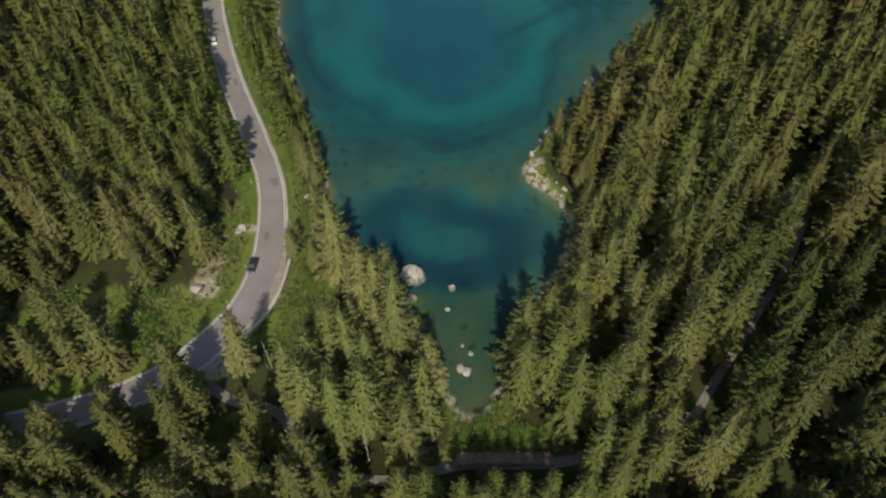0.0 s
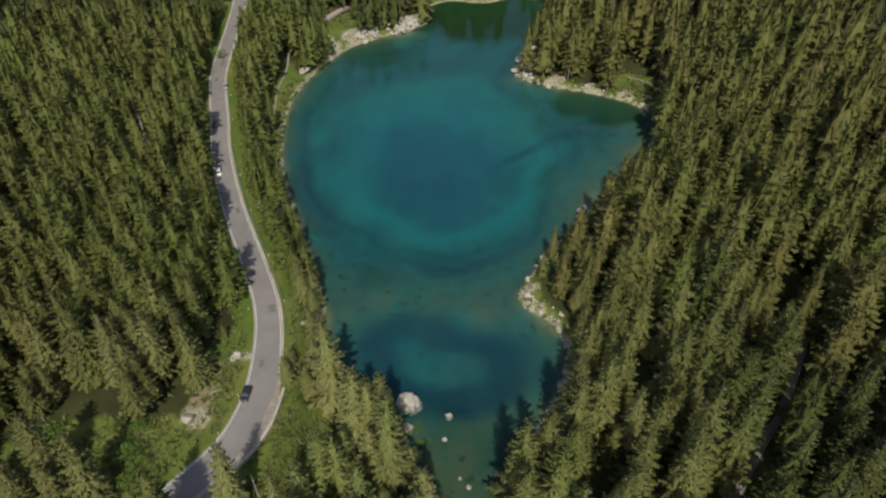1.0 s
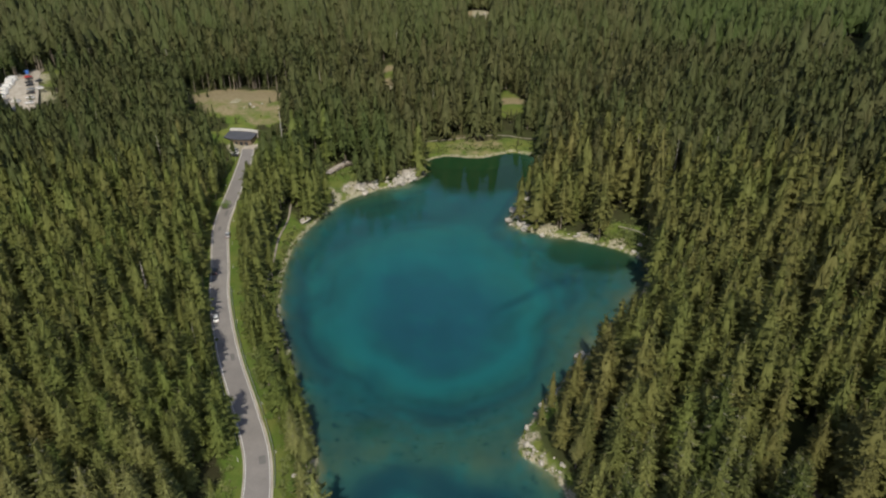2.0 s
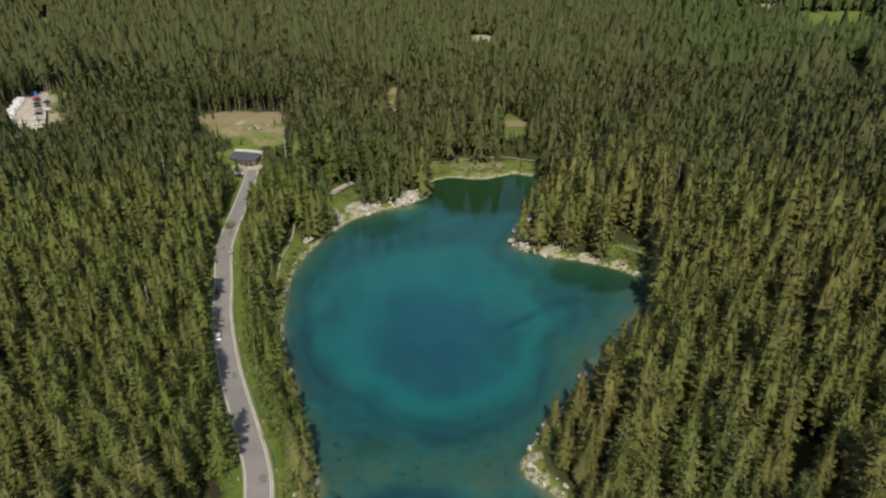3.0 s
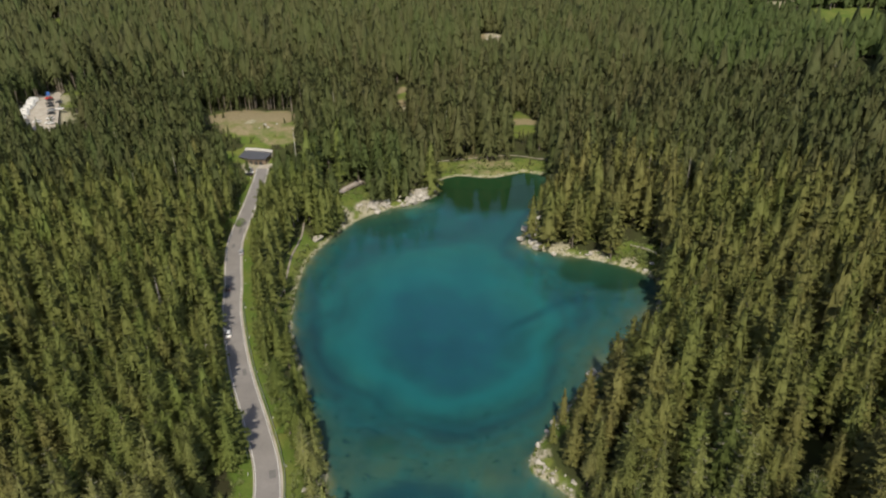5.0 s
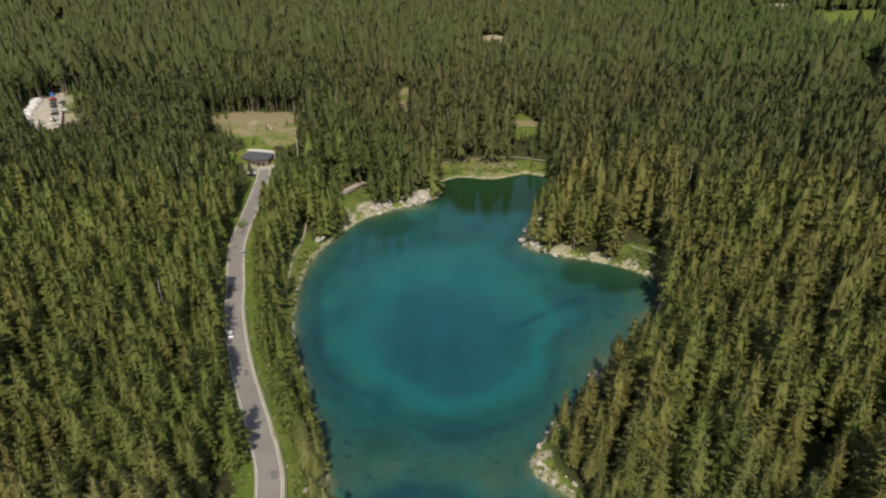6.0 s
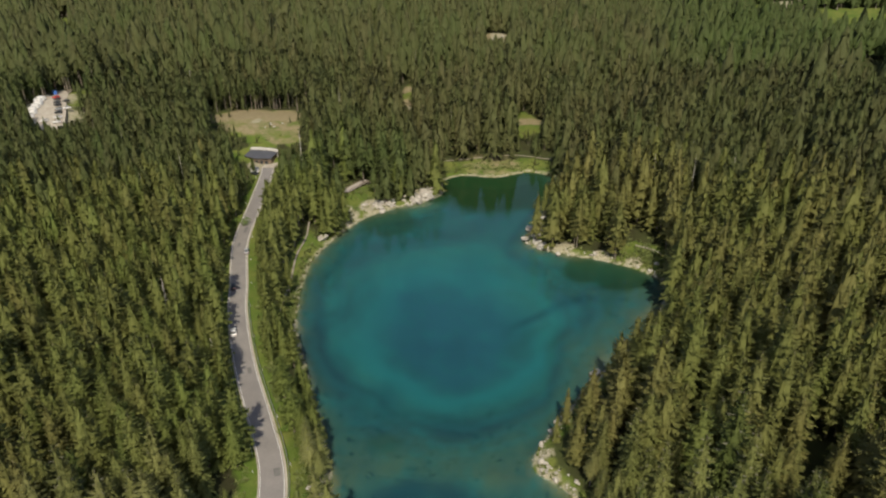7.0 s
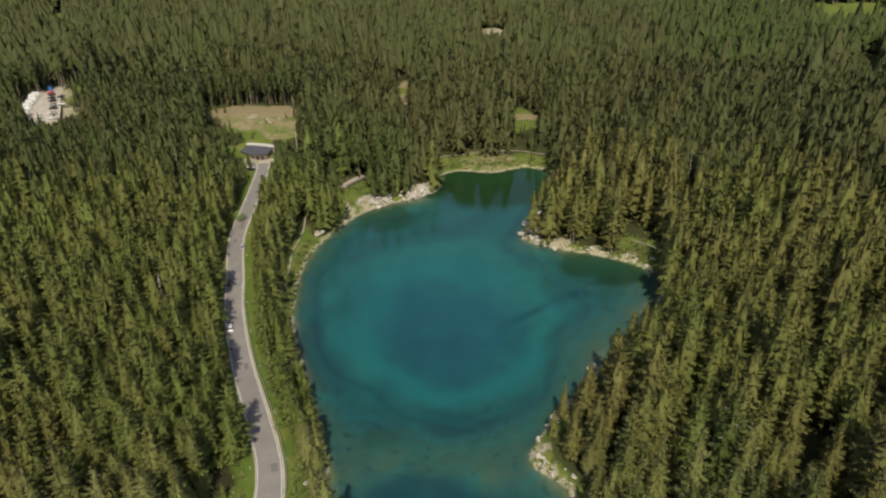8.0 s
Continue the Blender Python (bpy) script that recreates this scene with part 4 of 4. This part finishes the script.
for x, y, size in ((-7.3, 99, 4.1), (-5.4, 99.6, 3.0), (2, 96, 1.7), (-7, 92.5, 2.4), (-8, 92, 1.5), (1, 89.5, 1.0), (5, 73.5, 2.2), (3.6, 74.2, 1.8), (6, 78, 1.0), (4.2, 80, 0.7), (-5.5, 83, 1.0), (-5, 86, 0.8), (29, 149.5, 1.8), (33.5, 152.5, 1.5),
                   (43.5, 171, 2.6), (45, 172.5, 2.0), (42, 168.5, 1.2), (30, 108, 1.2), (29.5, 104, 1.5), (31, 112, 1.4), (27, 99.5, 0.9)):
    tagged(boulder(x, y, size, 0.15 if size > 1.6 else 0.2), "Pale limestone boulder standing in shallow water")
for x, y, size, flatten in ((-55, 263, 6.5, 0.4), (-52.9, 89.2, 3.0, 0.75), (-46.7, 106.8, 2.6, 0.7), (-47.6, 106, 1.6, 0.7), (-58.8, 191.5, 2.4, 0.6), (-53, 193, 1.8, 0.6), (-60, 205, 1.6, 0.6), (80, 240, 2.2, 0.5), (33, 606, 3, 0.6), (41, 612, 3.5, 0.55), (-103, 378, 2.2, 0.6), (-100.5, 375, 1.8, 0.6), (-105.5, 374, 1.3, 0.6), (-97, 381, 1.6, 0.5), (84, 147, 2.2, 0.7), (81.5, 144.5, 1.8, 0.7), (120, 157, 2.6, 0.7),
                            (-33.5, 118.5, 2.0, 0.5), (-36, 134, 1.8, 0.5), (-37, 138.5, 1.2, 0.5), (-31.5, 112, 1.2, 0.5)):
    tagged(boulder(x, y, size, 0.25, flatten), "Pale limestone boulder lying in the grass")


def rocky(lo, hi, count, small, large, out_lo, out_hi):
    """Boulders along a stretch of the shore, from control point lo to hi."""
    for _ in range(count):
        s = RNG.uniform(lo, hi) * 6
        k, f = int(s) % len(SHORE), s - int(s)
        a, b = SHORE[k], SHORE[(k + 1) % len(SHORE)]
        p = a + (b - a) * f
        n = np.array((b[1] - a[1], a[0] - b[0])) / math.hypot(*(b - a))
        if inside(SHORE, (p + n)[None])[0]:
            n = -n
        p = p + n * RNG.uniform(out_lo, out_hi)
        boulder(p[0], p[1], small * (large / small) ** (RNG.random() ** 1.6), 0.2)


rocky(11, 13, 34, 0.8, 3.2, 0.0, 9)
rocky(12.4, 15.2, 80, 1.2, 4.8, -0.5, 7)
rocky(22, 25.2, 34, 1.2, 4.2, -0.8, 4)
rocky(25.2, 27, 12, 0.8, 2.2, 0, 3)
rocky(30.6, 33.2, 46, 0.5, 2.0, -0.4, 3.6)
rocky(5, 8, 14, 0.5, 1.3, 0, 2)
rocky(33, 36, 10, 0.5, 1.3, -0.5, 1.5)


# ---- along the road ----
def along(line, a, b, off):
    """A stretch of a line moved aside."""
    d = np.gradient(line, axis=0)
    return (line + np.stack((-d[:, 1], d[:, 0]), 1) / np.hypot(*d.T)[:, None] * off)[a:b]


wall = spline(((-34.2, 97), (-34.6, 92), (-35.6, 86.5), (-38.4, 80), (-42, 75.5)), False)
parapet = tagged(part("parapet_wall", ribbon(wall, 0.25, -0.25, ROAD_Z + 0.75, 1.6), CONCRETE), "Low pale concrete parapet beside the road bend", "wall")
part("coping", ribbon(wall, 0.33, -0.33, ROAD_Z + 0.84, 0.09), GRAVEL, parapet, "weathered stone coping")
foot = spline(((-36.2, 101), (-35.7, 96), (-36.2, 91), (-37.8, 84.5), (-40.8, 78.5), (-44.3, 74)), False)
taper = 0.15 + 0.75 * smooth(np.arange(len(foot)), 0, 9)
tagged(part("pavement", ribbon(foot, taper, -taper, ROAD_Z + 0.03, 0.3), FOOTWAY), "Worn gravelly footway on the outside of the bend", "pavement", kind="structure")


def guard_rail(line):
    ob = new("guard_rail")
    part("beam", ribbon(line, 0.05, -0.05, ROAD_Z + 0.75, 0.31), GALVANISED, ob)
    for p in line[::2]:
        bm = bmesh.new()
        box(bm, p[0], p[1], ROAD_Z + 0.3, 0.12, 0.12, 0.75)
        part("post", bm, GALVANISED, ob)
    return tagged(ob, "Galvanised steel guard rail along the road edge", "guard rail")


guard_rail(along(ROAD, 44, 74, -4.0))
guard_rail(along(ROAD, 50, 66, 3.9))


def delineator():
    ob = new("road_post")
    bm = bmesh.new()
    box(bm, 0, 0, 0.45, 0.14, 0.1, 1.0, bevel=0.03)
    part("shaft", bm, ROAD_PAINT, ob)
    bm = bmesh.new()
    box(bm, 0, 0, 0.78, 0.15, 0.11, 0.16)
    part("band", bm, SLATE, ob, "black reflector band")
    return tagged(ob, "White roadside marker post with black band", "road post", "road posts")


post = None
for k in range(30, len(ROAD) - 2, 6):
    for off in (4.4, -4.5):
        p = along(ROAD, 0, len(ROAD), off)[k]
        m = pose(p[0], p[1], ROAD_Z - 0.1)
        if post is None:
            post = delineator()
            post.matrix_basis = m
        else:
            copy_thing(post, m)


# ---- vehicles ----
def paint(name, colour):
    m, t, b = material(name, 0.3)
    c = mixed(t, remap(t, noise_of(t, 1.5), 0.3, 0.7, 0.0, 0.25), colour, tuple(v * 0.7 for v in colour))
    t.links.new(c, b.inputs["Base Color"])
    b.inputs["Coat Weight"].default_value = 0.6
    return m


WHITE_PAINT, BLACK_PAINT, RED_PAINT, BLUE_PAINT, GREY_PAINT = (paint(n, c) for n, c in (("white_paint", (0.75, 0.75, 0.74)), ("black_paint", (0.02, 0.022, 0.026)),
                                                               ("red_paint", (0.5, 0.03, 0.03)), ("blue_paint", (0.05, 0.14, 0.42)), ("grey_paint", (0.28, 0.29, 0.3))))
TYRE = two_scale("tyre_rubber", (0.015, 0.015, 0.015), (0.03, 0.03, 0.03), 4, 0.9)
GLASS, gt, gb = material("dark_car_glass", 0.3)
gt.links.new(mixed(gt, remap(gt, noise_of(gt, 2.0), 0.3, 0.7), (0.012, 0.016, 0.02), (0.03, 0.036, 0.042)), gb.inputs["Base Color"])
LAMP = two_scale("lamp_glass", (0.6, 0.6, 0.6), (0.8, 0.8, 0.8), 4, 0.2)
TAIL = two_scale("tail_lamp", (0.3, 0.01, 0.01), (0.45, 0.02, 0.02), 4, 0.3)


def profile(points, width, inset=0.0):
    """A side outline carried across the car, narrower towards the top."""
    bm = bmesh.new()
    top = max(z for _, z in points)
    low = min(z for _, z in points)
    sides = []
    for s in (-1, 1):
        sides.append([bm.verts.new((s * (width / 2 - inset * (z - low) / (top - low)), y, z)) for y, z in points])
    n = len(points)
    for k in range(n):
        j = (k + 1) % n
        bm.faces.new((sides[0][k], sides[0][j], sides[1][j], sides[1][k]))
    bm.faces.new(sides[0][::-1]), bm.faces.new(sides[1])
    bmesh.ops.recalc_face_normals(bm, faces=bm.faces)
    bmesh.ops.bevel(bm, geom=list(bm.edges), offset=0.06, segments=2, affect="EDGES")
    return bm


def car(mat, label, van=False):
    """Bonnet towards +y, 4.3 m long; a van is boxier."""
    ob = new("camper_van" if van else "car")
    if van:
        body = ((-2.7, 0.35), (2.7, 0.35), (2.75, 1.0), (2.2, 1.35), (1.7, 2.5), (-2.6, 2.6), (-2.72, 1.2))
        glass = ((1.75, 1.45), (2.2, 1.45), (1.85, 2.3), (1.5, 2.3))
    else:
        body = ((-2.1, 0.3), (2.1, 0.3), (2.15, 0.62), (1.9, 0.85), (0.9, 0.98), (-1.9, 1.02), (-2.13, 0.8))
        glass = ((-1.75, 0.95), (1.1, 0.95), (0.55, 1.42), (-1.2, 1.44))
    part("body", profile(body, 2.0 if van else 1.78, 0.06), mat, ob)
    cabin = part("windows", profile(glass, 2.02 if van else 1.66, 0.02 if van else 0.16), GLASS, ob, "dark tinted windows")
    if not van:
        bm = bmesh.new()
        box(bm, 0, -0.42, 1.46, 1.26, 1.5, 0.05, bevel=0.02)
        part("roof", bm, mat, ob)
    for y in ((-1.7, 1.75) if van else (-1.3, 1.32)):
        for s in (-1, 1):
            bm = bmesh.new()
            bmesh.ops.create_cone(bm, cap_ends=True, segments=14, radius1=0.33, radius2=0.33, depth=0.22, matrix=pose(s * (0.9 if van else 0.8), y, 0.33, 0, 90, 0))
            wheel = part("wheel", bm, TYRE, ob, "black tyre")
            bm = bmesh.new()
            bmesh.ops.create_cone(bm, cap_ends=True, segments=10, radius1=0.2, radius2=0.2, depth=0.03, matrix=pose(s * (1.02 if van else 0.92), y, 0.33, 0, 90, 0))
            part("rim", bm, GALVANISED, wheel, "metal rim")
    for y, lamp, name in ((2.1, LAMP, "headlight"), (-2.08, TAIL, "tail_light")):
        for s in (-1, 1):
            bm = bmesh.new()
            box(bm, s * 0.62, y * (1.27 if van else 1), 0.72, 0.36, 0.12, 0.14, bevel=0.02)
            part(name, bm, lamp, ob)
    return tagged(ob, label, "van" if van else "car", "vehicles")


def heading(x, y):
    k = int(np.argmin(np.hypot(ROAD[:, 0] - x, ROAD[:, 1] - y)))
    d = ROAD[min(k + 1, len(ROAD) - 1)] - ROAD[k - 1]
    return math.degrees(math.atan2(-d[0], d[1]))


ON_ROAD = ROAD_Z + 0.004
for x, y, mat, flip, label in ((-42.2, 95.5, BLACK_PAINT, 180, "Black hatchback driving round the road bend"), (-77.2, 210, BLACK_PAINT, 0, "Black car driving up the forest road"),
                               (-68.8, 181, WHITE_PAINT, 0, "White car driving up the forest road"), (-80.1, 237.5, GREY_PAINT, 0, "Grey car parked at the road edge")):
    if label.startswith("Grey"):
        x += 0.2
    car(mat, label).matrix_basis = pose(x, y, ON_ROAD, 0, 0, heading(x, y) + flip)


# ---- visitor building where the road passes under the slope ----
def visitor_building():
    ob = new("visitor_building")
    m = pose(-101, 341.5, ROAD_Z - 0.3, 0, 0, -14) @ Matrix.Diagonal((0.82, 0.82, 0.9, 1))
    arc = [(-9.5 + 19 * k / 14, 3.2 - 2.4 * math.sin(math.pi * k / 14)) for k in range(15)]

    def slab(front, back, z0, z1, drop=0.0):
        bm = bmesh.new()
        low = [bm.verts.new((x, y, z0 - (drop if i < len(front) else 0))) for i, (x, y) in enumerate(front + back)]
        high = [bm.verts.new((x, y, z1 - (drop if i < len(front) else 0))) for i, (x, y) in enumerate(front + back)]
        n = len(low)
        bm.faces.new(low[::-1]), bm.faces.new(high)
        for k in range(n):
            bm.faces.new((low[k], low[(k + 1) % n], high[(k + 1) % n], high[k]))
        bmesh.ops.recalc_face_normals(bm, faces=bm.faces)
        bm.transform(m)
        return bm

    front = [(x, y - 5.5) for x, y in arc]
    back = [(9.5, 7.2), (-9.5, 7.2)]
    part("wall", slab([(x * 0.93, y + 0.8) for x, y in front], [(8.8, 6.6), (-8.8, 6.6)], 0, 3.4), TIMBER, ob, "warm timber and glass front wall")
    part("roof", slab(front, back, 4.7, 5.05, 1.2), SLATE, ob, "dark grey sheet roof with curved eaves")
    part("parapet", slab([(-9.7, 6.6), (-4, 7.4), (3, 7.5), (9.7, 6.4)], [(9.7, 8.6), (3, 9.6), (-4, 9.6), (-9.7, 8.8)], 0, 5.9), CONCRETE, ob, "pale curved retaining parapet behind the roof")
    for x in (-6.5, -3.3, 0, 3.3, 6.5):
        bm = bmesh.new()
        box(bm, x, -4.0 + 0.01 * x * x, 1.3, 2.0, 0.12, 2.2, m)
        part("window", bm, GLASS, ob, "dark glass bay")
    return tagged(ob, "Low visitor building with dark curved roof under the slope", "building")


visitor_building()
tagged(part("pavement", ribbon(np.array(((-97.5, 334), (-92.5, 334), (-87, 340), (-81, 347))), 3.5, -2.0, ROAD_Z + 0.03, 0.4), GRAVEL), "Pale gravel forecourt before the visitor building", "pavement", kind="structure")
for x, y, mat, turn in ((-99.5, 326, WHITE_PAINT, 70), (-100.5, 329.5, GREY_PAINT, 74), (-99, 322.5, BLACK_PAINT, 72)):
    car(mat, "Car parked on the forecourt of the visitor building").matrix_basis = pose(x, y, max(ground_at(x, y), ROAD_Z - 0.1) + 0.03, 0, 0, turn)


# ---- gravel car park in the far clearing ----
lot = spline(((-217, 354), (-227, 377), (-238, 400), (-251, 430)), False, 8)
tagged(part("car_park", ribbon(lot, 9.5, -8.5, on_ground(lot, 9, 0.1), 2.5), GRAVEL), "Pale gravel car park in a forest clearing", "car park", kind="structure")


def lot_z(x, y):
    return float(np.interp(y, lot[:, 1], on_ground(lot, 9, 0.1)))


for k in range(8):
    x, y = -234 - k * 1.6 + (k % 3) * 0.5, 366 + k * 5.2
    car(WHITE_PAINT, "White camper van parked in the gravel clearing", True).matrix_basis = pose(x, y, lot_z(x, y), 0, 0, 78)
for x, y, mat, name in ((-222, 378, BLACK_PAINT, "Black"), (-225, 384, GREY_PAINT, "Grey"), (-221, 386, WHITE_PAINT, "White"), (-229, 391, BLACK_PAINT, "Black"), (-232, 396, BLACK_PAINT, "Black"), (-228, 399, BLACK_PAINT, "Black"),
                        (-219, 371, WHITE_PAINT, "White"), (-239, 408.5, RED_PAINT, "Red"), (-236, 404, BLACK_PAINT, "Black"), (-216, 364, WHITE_PAINT, "White"), (-224, 366, WHITE_PAINT, "White")):
    car(mat, name + " car parked in the gravel clearing").matrix_basis = pose(x, y, lot_z(x, y), 0, 0, 100)
car(BLUE_PAINT, "Blue van parked at the end of the gravel clearing", True).matrix_basis = pose(-246, 420, lot_z(-246, 420), 0, 0, 40)


# ---- decks and rails by the water ----
FENCE = two_scale("silvered_wood", (0.28, 0.245, 0.215), (0.46, 0.42, 0.38), 1.5, 0.8)
def railed_deck(line, half, label, drop, boards):
    ob = new("viewing_deck")
    z = on_ground(line, half, 0.25)
    zs = float(z.max())
    step = 0
    d = np.gradient(line, axis=0)
    n = np.stack((-d[:, 1], d[:, 0]), 1) / np.hypot(*d.T)[:, None]
    for p, q, t in zip(line, n, d):
        bm = bmesh.new()
        box(bm, 0, 0, 0, math.hypot(*t) * 0.94, half * 2, 0.12, pose(p[0], p[1], zs, 0, 0, math.degrees(math.atan2(t[1], t[0]))))
        part("plank_section", bm, boards, ob)
        for s in (half - 0.1, 0.1 - half):
            c = p + q * s
            bm = bmesh.new()
            box(bm, c[0], c[1], zs + 0.2 - drop / 2, 0.14, 0.14, 1.5 + drop)
            part("post", bm, TIMBER, ob)
    for s in (half - 0.1, 0.1 - half):
        for h in (0.95, 0.55):
            rail = line + n * s
            part("rail", ribbon(rail, 0.05, -0.05, zs + h, 0.09), TIMBER, ob)
    return tagged(ob, label, "deck")


railed_deck(spline(((-51.5, 308.5), (-47.5, 316), (-43.5, 322.5)), False, 4), 1.9, "Timber viewing deck with rails above the rocky bank", 1.0, FENCE)
railed_deck(spline(((3, 53), (9, 53.2), (15, 53.2), (20.5, 53)), False, 4), 1.2, "Weathered timber deck with rails at the lake head", 0.8, TIMBER)




def log_fence(points, label):
    ob = new("log_fence")
    for a, b in zip(points, points[1:]):
        za, zb = ground_at(*a), ground_at(*b)
        for h in (0.5, 0.95):
            p, q = Vector((*a, za + h)), Vector((*b, zb + h))
            bm = bmesh.new()
            bmesh.ops.create_cone(bm, cap_ends=True, segments=7, radius1=0.09, radius2=0.08, depth=(q - p).length, matrix=Matrix.Translation((p + q) / 2) @ (q - p).to_track_quat("Z", "Y").to_matrix().to_4x4())
            part("rail", bm, FENCE, ob)
    for a in points:
        bm = bmesh.new()
        box(bm, a[0], a[1], ground_at(*a) + 0.45, 0.16, 0.16, 1.3, bevel=0.02)
        part("post", bm, FENCE, ob)
    return tagged(ob, label, "fence")


log_fence([(-81, 78.7), (-78.6, 79.3), (-76.2, 79.9), (-73.8, 80.4), (-72.4, 79.5)], "Silvered log rail fence across the meadow")
log_fence([(74.8, 254.8), (76.9, 253.4), (79, 251.9), (81, 250.2), (83.3, 247)], "Pale log rail beside the lakeside meadow")
